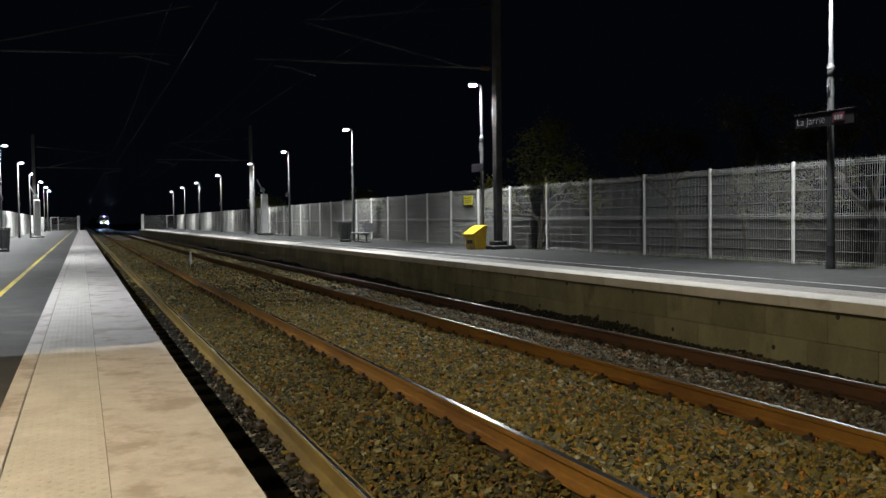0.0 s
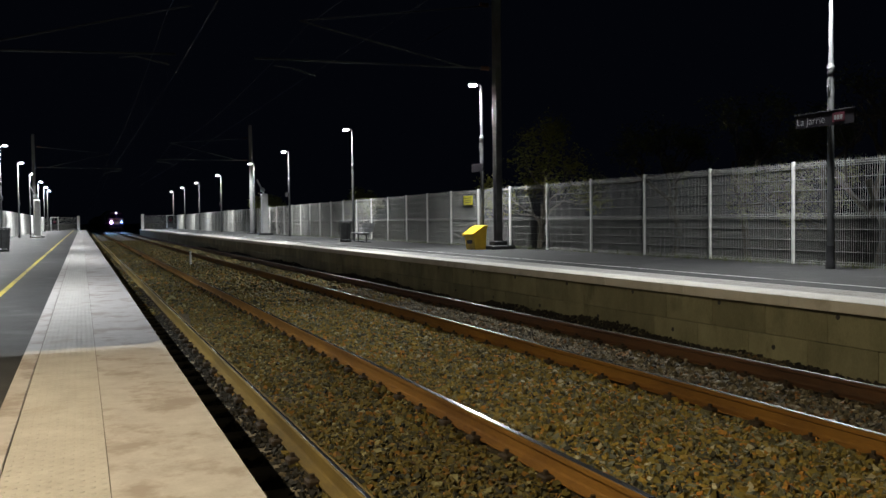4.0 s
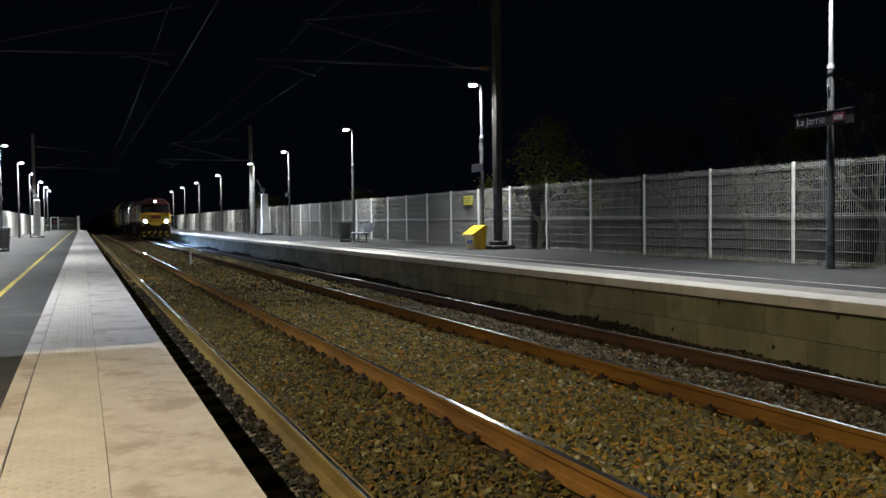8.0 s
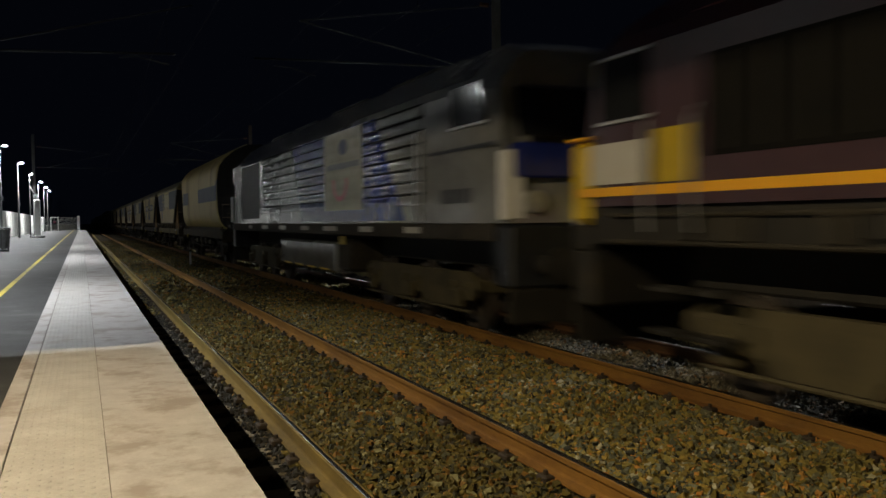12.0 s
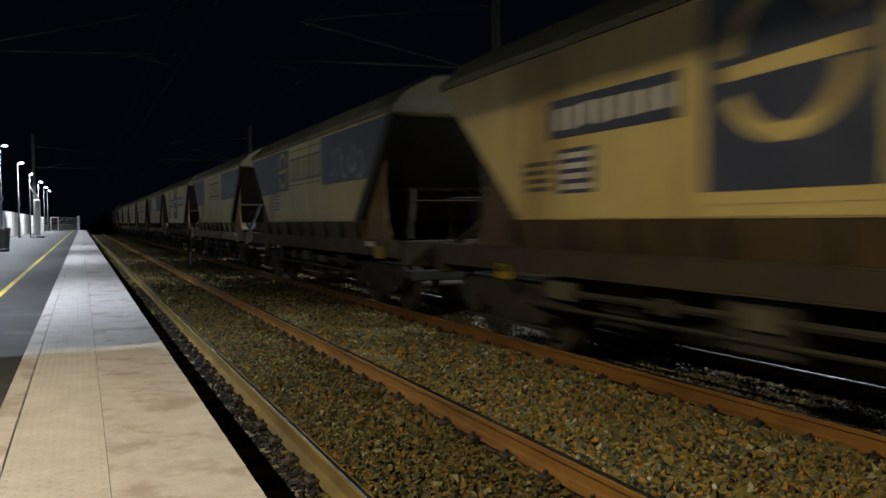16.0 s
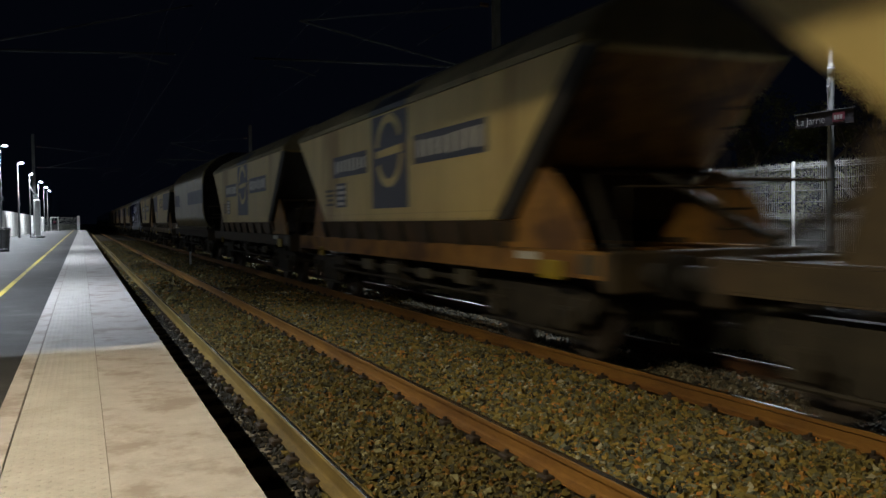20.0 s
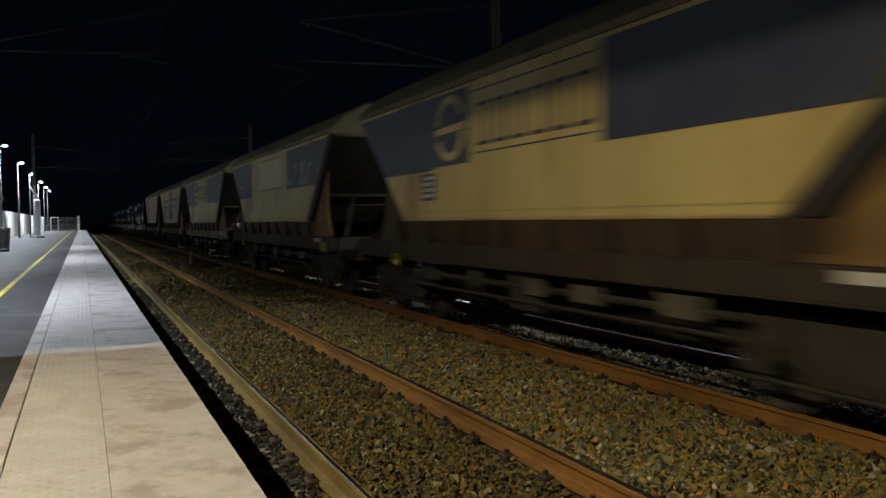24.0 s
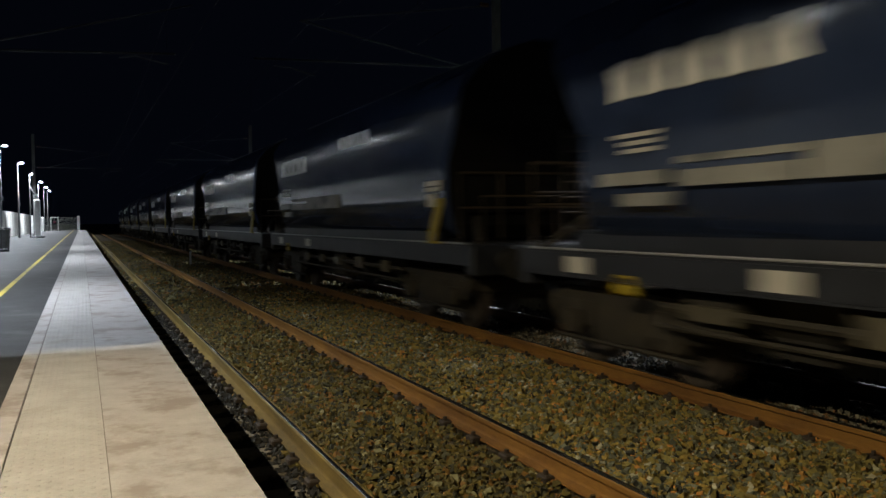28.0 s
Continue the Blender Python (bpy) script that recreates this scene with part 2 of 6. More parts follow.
M_INSUL = surface("ceramic_insulator", (0.10, 0.05, 0.03), (0.18, 0.09, 0.05), 0.2, bump=0)


# ---- ground, track bed and platforms ----
ground = part("ground", Mesh().add([(-900, -400, -0.72), (900, -400, -0.72), (900, 2500, -0.72), (-900, 2500, -0.72)], [(0, 1, 2, 3)]), M_EARTH)
tagged(ground, "dark bare earth beside the railway", "ground", kind="structure")

bed = Mesh()
bed_rows = [(-0.1, -0.46), (1.1, -0.30), (1.45, -0.205), (3.1, -0.205), (3.55, -0.19), (4.95, -0.19), (5.4, -0.205), (7.05, -0.205), (7.45, -0.25), (8.2, -0.33)]
bed.loft([[(x, y, z) for x, z in bed_rows] + [(8.2, y, -0.8), (-0.1, y, -0.8)] for y in (-12, 60, 320, 900)])
tagged(part("ballast_bed", bed, M_BALLAST_BED), "brown compacted ballast under the two tracks", "ballast bed", kind="structure")


def rail(x, rust):
    """A flat-bottomed rail with a rusty web and a polished running band."""
    t = thing("rail", "rusty steel rail with a polished running surface", "rail", "rails of the two tracks", at=pose(x, 0, 0))
    prof = [(-0.075, -0.172), (0.075, -0.172), (0.075, -0.160), (0.016, -0.140), (0.009, -0.125), (0.009, -0.055), (0.035, -0.040), (0.036, -0.008), (0.028, -0.002),
            (-0.028, -0.002), (-0.036, -0.008), (-0.035, -0.040), (-0.009, -0.055), (-0.009, -0.125), (-0.016, -0.140), (-0.075, -0.160)]
    part("rail_web", Mesh().loft([[(px, y, pz) for px, pz in prof] for y in (-10, 40, 120, 700)]), rust, t)
    half = 0.012 if x == R1 else 0.022
    part("running_band", Mesh().loft([[(px, y, pz) for px, pz in ((-half - 0.003, -0.002), (half + 0.003, -0.002), (half, 0.001), (-half, 0.001))] for y in (-10, 40, 120, 700)]), M_POLISHED, t, "polished steel running band")
    return t


# the rail at R4 gets a darker rust than the others
for x in (R1, R2, R3, R4):
    rail(x, M_RUST_DARK if x == R4 else M_RUST_OLIVE if x == R1 else M_RUST)


def sleeper_mesh():
    m = Mesh()
    m.loft([[(x, -0.145, -0.36), (x, 0.145, -0.36), (x, 0.115, top), (x, -0.115, top)] for x, top in ((-1.2, -0.19), (-0.45, -0.18), (-0.3, -0.21), (0.3, -0.21), (0.45, -0.18), (1.2, -0.19))])
    return m.data("sleeper", M_SLEEPER)


clip = Mesh()
CLIP_PLACES = []
for sx in (-0.7535, 0.7535):
    for side in (-0.09, 0.09):
        CLIP_PLACES.append(sx + side * 1.15)
clip.bbox(-0.045, 0.045, -0.065, 0.065, -0.19, -0.135, 0.012).tube([(0, 0, -0.14), (0, 0, -0.105)], 0.018, 6)
clip_data = clip.data("rail_clip", M_CLIP)
sleeper_data = sleeper_mesh()
for cx, group in (((R1 + R2) / 2, "sleepers of the near track"), ((R3 + R4) / 2, "sleepers of the far track")):
    for k in range(74):
        s = part("sleeper", sleeper_data, None, None, at=pose(cx, 1.0 + 0.6 * k, -0.035))
        tagged(s, "dusty concrete sleeper half buried in ballast", "sleeper", group)
        if k < 40:
            for px in CLIP_PLACES:
                part("rail_clip", clip_data, None, s, at=pose(px, 0, 0.03))


def stones(name, count, region, size, label, seed, material=M_STONE):
    """Broken stones, packed by chance over a region (a function that gives x, y, z)."""
    rng = np.random.default_rng(seed)
    block = np.array([(x, y, z) for z in (-1, 1) for y in (-1, 1) for x in (-1, 1)], float) * 0.62
    tri = np.array([[0, 2, 3], [0, 3, 1], [4, 5, 7], [4, 7, 6], [0, 1, 5], [0, 5, 4], [2, 6, 7], [2, 7, 3], [0, 4, 6], [0, 6, 2], [1, 3, 7], [1, 7, 5]])
    pos = region(rng, count)
    n = len(pos)
    v = block[None] * rng.uniform(0.55, 1.25, (n, 8, 1)) + rng.normal(0, 0.10, (n, 8, 3))
    v = v * (rng.uniform(0.45, 1.3, (n, 1, 3)) * size * rng.uniform(0.65, 1.35, (n, 1, 1)))
    q = rng.normal(size=(n, 4))
    q /= np.linalg.norm(q, axis=1, keepdims=True)
    w, x, y, z = q.T
    rot = np.stack([1 - 2 * (y * y + z * z), 2 * (x * y - z * w), 2 * (x * z + y * w), 2 * (x * y + z * w), 1 - 2 * (x * x + z * z), 2 * (y * z - x * w),
                    2 * (x * z - y * w), 2 * (y * z + x * w), 1 - 2 * (x * x + y * y)], 1).reshape(n, 3, 3)
    v = np.einsum("nij,nkj->nki", rot, v) + pos[:, None]
    faces = (tri[None] + 8 * np.arange(n)[:, None, None]).reshape(-1, 3)
    me = bpy.data.meshes.new(name)
    me.vertices.add(n * 8)
    me.vertices.foreach_set("co", v.astype(np.float32).ravel())
    me.loops.add(n * 36)
    me.loops.foreach_set("vertex_index", faces.astype(np.int32).ravel())
    me.polygons.add(n * 12)
    me.polygons.foreach_set("loop_start", np.arange(0, n * 36, 3, dtype=np.int32))
    me.update(calc_edges=True)
    me.shade_flat()
    me.materials.append(material)
    return tagged(new(name, me), label, "ballast", kind="stuff")


def bed_height(x):
    return np.interp(x, [p[0] for p in bed_rows], [p[1] for p in bed_rows])


def near_bed(lo, hi):
    """A strip of the track bed from x = lo to hi, denser towards the camera, in the wedge that is looked at."""
    def region(rng, n):
        y = 1.8 + 20.0 * rng.random(n) ** 1.5
        x = rng.uniform(lo, hi, n)
        keep = (x < 1.3 * y + 0.6) & (x > 0.09 * y + 0.35)
        for r in (R1, R2, R3, R4):
            keep &= abs(x - r) > 0.09
        x, y = x[keep], y[keep]
        z = bed_height(x) + rng.uniform(-0.02, 0.022, len(x)) + 0.018 * np.sin(3.1 * x + 1.3 * y) * np.sin(2.3 * y)
        for r in (R1, R2, R3, R4):
            z = z + 0.035 * np.clip(1 - (abs(x - r) - 0.06) / 0.12, 0, 1) * rng.random(len(x))
        cess = (x > R4 + 0.2) & (rng.random(len(x)) < 0.6)
        z = z + np.where(cess, 0.10 * np.clip(np.sin(0.9 * y) + 0.5 * np.sin(2.3 * y + 1), 0, 1.2) * np.clip((x - 7.2) / 0.5, 0, 1), 0)
        return np.stack([x, y, z], 1)
    return region


def far_bed(rng, n):
    y = 18 + 75 * rng.random(n) ** 1.7
    x = rng.uniform(0.75, 7.85, n)
    keep = np.ones(n, bool)
    for r in (R1, R2, R3, R4):
        keep &= abs(x - r) > 0.10
    x, y = x[keep], y[keep]
    return np.stack([x, y, bed_height(x) + rng.uniform(-0.02, 0.02, len(x))], 1)


stones("ballast_stones", 34000, near_bed(R1 - 0.10, R2), 0.030, "rust-dusted broken stones between the near rails", 1, M_STONE_RUSTY)
stones("ballast_stones", 56000, near_bed(R2, R3), 0.032, "broken olive and grey ballast stones between the tracks", 11)
stones("ballast_stones", 36000, near_bed(R3, 7.9), 0.032, "pale grey broken stones between the far rails", 12, M_STONE_GREY)
stones("ballast_stones", 30000, far_bed, 0.055, "broken brown ballast stones further along the track", 2, M_STONE_RUSTY)

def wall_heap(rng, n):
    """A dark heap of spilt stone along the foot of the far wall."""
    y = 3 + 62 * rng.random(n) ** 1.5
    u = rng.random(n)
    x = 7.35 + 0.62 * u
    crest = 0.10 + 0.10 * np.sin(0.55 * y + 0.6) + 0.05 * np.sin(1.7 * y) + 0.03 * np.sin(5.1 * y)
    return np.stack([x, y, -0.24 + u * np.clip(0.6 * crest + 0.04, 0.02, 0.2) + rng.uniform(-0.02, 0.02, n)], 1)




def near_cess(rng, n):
    """Stones between the near platform wall and the first rail, coloured dark for the shade there."""
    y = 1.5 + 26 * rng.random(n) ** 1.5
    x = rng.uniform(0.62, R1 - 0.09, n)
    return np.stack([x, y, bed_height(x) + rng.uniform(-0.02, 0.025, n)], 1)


stones("shaded_stones", 16000, near_cess, 0.027, "stones darkened for the shade beside the near platform wall", 6, M_STONE_DARK)
stones("spilt_stones", 14000, wall_heap, 0.03, "dark spilt stones along the platform wall", 3, M_STONE_HEAP)

# near platform
near_deck = Mesh().box(-5.6, -0.47, -14, END_N, HN - 0.25, HN)
near_deck.box(-9.0, -5.6, -14, END_N, HN - 0.25, HN - 0.004)
tagged(part("platform_near", near_deck, M_ASPHALT), "worn dark asphalt platform", "platform", kind="structure")
near_wall = Mesh().box(0.36, 0.56, -14, END_N, -0.7, HN - 0.16)
tagged(part("platform_wall_near", near_wall, M_BLOCK), "concrete wall under the platform edge", "platform wall", kind="structure")

coping_near = thing("platform_edge_near", "pale concrete platform edge with a ribbed tactile band", "platform edge", kind="structure")
slab = Mesh().bbox(0.086, EDGE_N, 0.0002, 1.9998, HN - 0.16, HN + 0.004, 0.0008)
slab_data = slab.data("edge_slab", M_CONCRETE)
tact = Mesh().box(-0.345, 0.082, 0.002, 0.998, HN - 0.1, HN + 0.002)
for i in range(10):
    cx = -0.322 + i * 0.0425
    tact.loft([[(cx - 0.010, y, HN + 0.002), (cx + 0.010, y, HN + 0.002), (cx + 0.006, y, HN + 0.005), (cx - 0.006, y, HN + 0.005)] for y in (0.004, 0.996)])
tact_rib = tact.data("ribbed_slab", M_TACTILE)
stud = Mesh().box(-0.345, 0.082, 0.002, 0.998, HN - 0.1, HN + 0.002)
for i in range(10):
    for j in range(12):
        cx, cy = -0.322 + i * 0.0425, 0.03 + j * 0.0833 + (0.0416 if i % 2 else 0.0)
        r0, r1, h = 0.0125, 0.009, 0.003
        stud.add([(cx + r0 * math.cos(a), cy + r0 * math.sin(a), HN + 0.002) for a in [k * math.pi / 3 for k in range(6)]] +
                 [(cx + r1 * math.cos(a), cy + r1 * math.sin(a), HN + 0.002 + h) for a in [k * math.pi / 3 for k in range(6)]],
                 [(k, (k + 1) % 6, 6 + (k + 1) % 6, 6 + k) for k in range(6)] + [tuple(range(6, 12))])
tact_stud = stud.data("studded_slab", M_TACTILE)
border = Mesh().bbox(-0.468, -0.352, 0.003, 0.997, HN - 0.1, HN + 0.003, 0.004).data("border_slab", M_CONCRETE)
part("edge_bedding", Mesh().box(-0.47, EDGE_N - 0.02, -14, END_N, HN - 0.17, HN - 0.006), M_JOINT, coping_near, "dark joint bedding")
for k in range(-4, int(END_N / 2)):
    part("edge_slab", slab_data, None, coping_near, at=pose(0, 2.0 * k, 0))
for k in range(-6, int(END_N)):
    part("tactile_slab", tact_stud if k < 36 else tact_rib, None, coping_near, at=pose(0, k - 0.5, 0))
    if k < 60:
        part("border_slab", border, None, coping_near, at=pose(0, k - 0.4, 0))
part("border_strip", Mesh().box(-0.468, -0.352, 59.6, END_N, HN - 0.1, HN + 0.003), M_CONCRETE, coping_near)
yl = Mesh().add([(-1.225, -14, HN + 0.004), (-1.14, -14, HN + 0.004), (-1.14, END_N - 1, HN + 0.004), (-1.225, END_N - 1, HN + 0.004)], [(0, 1, 2, 3)])
tagged(part("safety_line", yl, M_YELLOW_LINE), "worn yellow safety line painted along the platform", "painted line", kind="structure")

# far platform
far_deck = Mesh().box(9.14, 13.6, -14, END_F, HF - 0.25, HF - 0.004)
tagged(part("platform_far", far_deck, M_ASPHALT_FAR), "dark asphalt platform along the far track", "platform", kind="structure")
verge = Mesh().box(13.6, 14.6, -14, END_F, HF - 0.6, HF - 0.06)
tagged(part("verge", verge, M_EARTH), "strip of dark earth under the fence", "verge", kind="structure")
coping_far = thing("platform_edge_far", "pale concrete edge of the far platform", "platform edge", kind="structure")
fslab = Mesh().bbox(EDGE_F, 8.45, 0.004, 1.996, HF - 0.13, HF + 0.004, 0.008).data("edge_slab", M_COPING)
ftact = Mesh().box(8.458, 9.13, 0.002, 1.998, HF - 0.13, HF + 0.002)
for i in range(12):
    cx = 8.53 + i * 0.048
    ftact.loft([[(cx - 0.010, y, HF + 0.002), (cx + 0.010, y, HF + 0.002), (cx + 0.006, y, HF + 0.006), (cx - 0.006, y, HF + 0.006)] for y in (0.004, 1.994)])
ftact = ftact.data("tactile_slab", M_TACTILE)
part("edge_bedding", Mesh().box(7.96, 9.13, -14, END_F, HF - 0.14, HF - 0.006), M_JOINT, coping_far, "dark joint bedding")
for k in range(-4, int(END_F / 2)):
    part("edge_slab", fslab, None, coping_far, at=pose(0, 2.0 * k, 0))
    part("tactile_slab", ftact, None, coping_far, at=pose(0, 2.0 * k, 0))
wl = Mesh().add([(9.80, -14, HF), (9.87, -14, HF), (9.87, END_F, HF), (9.80, END_F, HF)], [(0, 1, 2, 3)])
tagged(part("marking_line", wl, M_WHITE_LINE), "faded white line along the far platform", "painted line", kind="structure")

# block wall under the far platform
wall_far = thing("platform_wall_far", "grey concrete block wall under the far platform edge", "platform wall", kind="structure")
part("wall_core", Mesh().box(8.06, 8.4, -14, END_F, -0.8, HF - 0.132), M_BLOCK, wall_far, "mortar joints")
block_data = [Mesh().bbox(8.0, 8.2, 0.003, 0.997, 0, 0.381, 0.005).data("block", M_BLOCK) for _ in range(1)][0]
rng = random.Random(4)
for row in range(2):
    for k in range(-2, 90 if row else 60):
        part("block", block_data, None, wall_far, at=pose(rng.uniform(-0.003, 0.003), k + (0.3 if row % 2 else 0.0) - 0.5, 0.139 - 0.386 * row))
part("wall_courses", Mesh().box(8.0, 8.1, 90.5, END_F, -0.7, HF - 0.135), M_BLOCK, wall_far)
hole = Mesh().tube([(7.994, 0, 0), (8.02, 0, 0)], 0.032, 8).data("weep_hole", M_BLACK)
for k in range(60):
    part("weep_hole", hole, None, wall_far, "dark drain hole", at=pose(0, 0.35 + 1.0 * k, 0.46 if k % 2 else -0.02))


# ---- fences ----
def wire_panel(width, z0, z1, name):
    """A welded-wire panel with folded stiffening bands, in the plane x = 0, from y = 0."""
    m = Mesh()
    def bar(y0, y1, za, zb, x, r=0.0026):
        m.box(x - r, x + r, y0 - (r if y0 == y1 else 0), y1 + (r if y0 == y1 else 0), za - (r if za == zb else 0), zb + (r if za == zb else 0))
    h = z1 - z0
    n = int(width / 0.052)
    for i in range(n + 1):
        bar(0.02 + i * (width - 0.04) / n, 0.02 + i * (width - 0.04) / n, z0 + 0.04, z1 + 0.01, 0)
    for f in (0.155, 0.258, 0.362, 0.62, 0.73, 0.835):
        bar(0.01, width - 0.01, z0 + f * h, z0 + f * h, -0.006, 0.0042)
    for f in (0.04, 0.485, 0.962):
        for dz, dx in ((-0.045, 0.0), (0.0, -0.03), (0.045, 0.0)):
            bar(0.01, width - 0.01, z0 + f * h + dz, z0 + f * h + dz, dx, 0.0038)
        for i in range(n + 1):
            y = 0.02 + i * (width - 0.04) / n
            m.add([(0, y - .003, z0 + f * h - .045), (0, y + .003, z0 + f * h - .045), (-.03, y + .003, z0 + f * h), (-.03, y - .003, z0 + f * h), (0, y + .003, z0 + f * h + .045), (0, y - .003, z0 + f * h + .045)], [(0, 1, 2, 3), (3, 2, 4, 5)])
    return m.data(name, M_MESHWIRE)


FENCE_X, FZ0, FZ1 = 13.40, 0.60, 2.70
panel_far = wire_panel(2.46, FZ0, FZ1, "wire_panel")
post_data = Mesh().bbox(-0.03, 0.03, -0.03, 0.03, FZ0 - 0.3, FZ1 + 0.03, 0.006).data("fence_post", M_FENCE)
fence_far = thing("fence", "white welded-wire fence along the far platform", "fence", "fences")
for k in range(-6, 49):
    y = 13.45 + 2.52 * k
    part("fence_post", post_data, None, fence_far, "white square steel post", at=pose(FENCE_X, y, 0))
    part("wire_panel", panel_far, None, fence_far, at=pose(FENCE_X, y + 0.03, 0))
fence_near = thing("fence", "white welded-wire fence behind the near platform", "fence", "fences")
for k in range(56):
    y = 6.0 + 2.52 * k
    part("fence_post", post_data, None, fence_near, "white square steel post", at=pose(-5.3, y, -0.08))
    part("wire_panel", panel_far, None, fence_near, at=pose(-5.3, y + 0.03, -0.08))


def end_fence(y, xs, gate, base, thick_at, label):
    """Fence with a gate across the end of a platform."""
    t = thing("end_fence", label, "fence", "platform end fences", at=pose(0, y, base))
    lo, hi = xs
    part("end_post", Mesh().bbox(thick_at - 0.2, thick_at + 0.2, -0.1, 0.1, 0, 2.25, 0.05), M_WHITE, t, "thick white rounded end post")
    for a, b in ((lo, gate[0]), (gate[1], hi)):
        m = Mesh()
        for i in range(int((b - a) / 0.05)):
            m.box(a + i * 0.05, a + i * 0.05 + 0.006, -0.003, 0.003, 0.05, 2.05)
        for z in (0.08, 0.3, 0.55, 0.8, 1.05, 1.3, 1.55, 1.8, 2.02):
            m.box(a, b, -0.004, 0.004, z - 0.005, z + 0.005)
        part("wire_panel", m, M_MESHWIRE, t)
    frame_ = Mesh()
    for gx in gate:
        frame_.bbox(gx - 0.04, gx + 0.04, -0.04, 0.04, 0, 2.12, 0.008)
    frame_.bbox(gate[0], gate[1], -0.03, 0.03, 2.0, 2.06, 0.006).bbox(gate[0], gate[1], -0.03, 0.03, 0.08, 0.14, 0.006)
    part("gate_frame", frame_, M_WHITE, t, "white gate frame")
    g = Mesh()
    for i in range(int((gate[1] - gate[0]) / 0.06)):
        g.box(gate[0] + i * 0.06, gate[0] + i * 0.06 + 0.012, -0.006, 0.006, 0.1, 2.0)
    part("gate_bars", g, M_POLE, t)
    cx = (gate[0] + gate[1]) / 2
    part("warning_sign", Mesh().bbox(cx - 0.18, cx + 0.18, -0.03, -0.014, 1.15, 1.5, 0.004), M_SIGN_RED, t, "small red warning sign")


end_fence(136.0, (8.6, 13.35), (11.9, 12.9), HF, 8.42, "white fence with a gate across the far platform's end")
end_fence(144.5, (-5.3, -0.6), (-4.3, -3.3), HN, -0.42, "white fence with a gate across the near platform's end")


# ---- platform lamps ----
def lamp_post(x, y, base, side, lit_colour, watts, glow_mat, label, spread=148.0, tilt=-0.32, top=5.3):
    """A tapered steel lamp post with a short arm and a flat lantern over the platform."""
    t = thing("street_lamp", label, "street lamp", "platform lamps", at=pose(x, y, base))
    part("pole", Mesh().lathe([(0, 0.062), (3.55, 0.058), (3.62, 0.045), (top - 0.02, 0.034)], "z", 14), M_POLE, t, smooth=True)
    part("base_sleeve", Mesh().lathe([(0, 0.085), (0.10, 0.085), (0.14, 0.07), (0.42, 0.068)], "z", 14), M_POLE_DARK, t, "dark sleeve at the foot", smooth=True)
    part("collar", Mesh().lathe([(3.50, 0.06), (3.52, 0.066), (3.66, 0.066), (3.70, 0.048)], "z", 14), M_POLE, t, smooth=True)
    part("joint_ring", Mesh().lathe([(3.61, 0.060), (3.615, 0.070), (3.64, 0.070), (3.645, 0.060)], "z", 14), M_GALV, t, "bright joint ring", smooth=True)
    part("inspection_hatch", Mesh().bbox(side * 0.056 - 0.012, side * 0.056 + 0.012, -0.035, 0.035, 3.20, 3.44, 0.004), M_POLE, t)
    part("hatch_lock", Mesh().lathe([(-0.03, 0.012), (0.03, 0.012)], "x", 8, (side * 0.07, 0, 3.30)), M_GALV, t, "small bright lock")
    part("arm", Mesh().tube([(0, 0, top - 0.08), (side * 0.04, 0, top + 0.02), (side * 0.09, 0, top + 0.055), (side * 0.17, 0, top + 0.065)], 0.026, 10), M_POLE, t, smooth=True)
    shape = [(-1, -.45), (-.75, -.85), (0, -1), (.75, -.85), (1, -.45), (1, .45), (.75, .85), (0, 1), (-.75, .85), (-1, .45)]
    def level(f, z):
        return [(side * (0.30 + f * 0.135 * sx), f * 0.115 * sy, top + z) for sx, sy in shape]
    part("lantern", Mesh().loft([level(1.0, 0.03), level(1.06, 0.05), level(0.98, 0.085), level(0.78, 0.115), level(0.4, 0.13)]), M_POLE, t, "domed grey lantern housing", smooth=True)
    part("diffuser", Mesh().loft([level(0.93, 0.028), level(0.93, 0.008), level(0.80, -0.015), level(0.45, -0.026)]), glow_mat, t, "bright glowing diffuser")
    la = bpy.data.lights.new("lamp_light", "AREA")
    la.shape, la.size, la.color, la.energy = "DISK", 0.03 if watts == SODIUM_W else 0.24, lit_colour, watts
    la.spread = radians(spread)
    lo = new("lamp_light", la)
    lo.matrix_world = look((x + side * 0.30, y, base + top - 0.04), (x + side * (0.30 + 5.2 * tilt), y, base + top - 5.3))
    return t


for y in (11.71, 25.5, 40.0, 53.8, 65.6, 82.3, 98.5, 113.0, 127.5):
    lamp_post(12.1 if y > 15 else 12.55, y, HF, -1, LED, LED_FAR_W * (0.64 if y == 11.71 else 1.0), M_LED_FAR, "grey lamp post with a lit white lantern on the far platform", 152.0, 0.20)
for y in (13.7, 28.5, 43.0, 58.3, 74.2, 90.5, 108.0, 124.0, 136.5):
    lamp_post(-4.45, y, HN, 1, LED, LED_NEAR_W, M_LED, "grey lamp post with a lit white lantern on the near platform", top=5.8)
warm = lamp_post(-4.45, 3.5, HN, 1, SODIUM, SODIUM_W, M_SODIUM, "unseen lamp post with a warm lantern and an added black plate", 150.0, 0.40, 5.8)
# added plate, out of view: keeps warm light off the wagons' upper sides
part("side_shield", Mesh().bbox(1.0, 1.02, -1.0, 1.0, 5.498, 6.25, 0.003), M_BLACK, warm, "black plate added to cut off the warm light")
part("shield_bracket", Mesh().tube([(0.10, 0, 5.86), (0.30, 0, 6.05), (1.0, 0, 6.1)], 0.016, 6), M_POLE, warm)

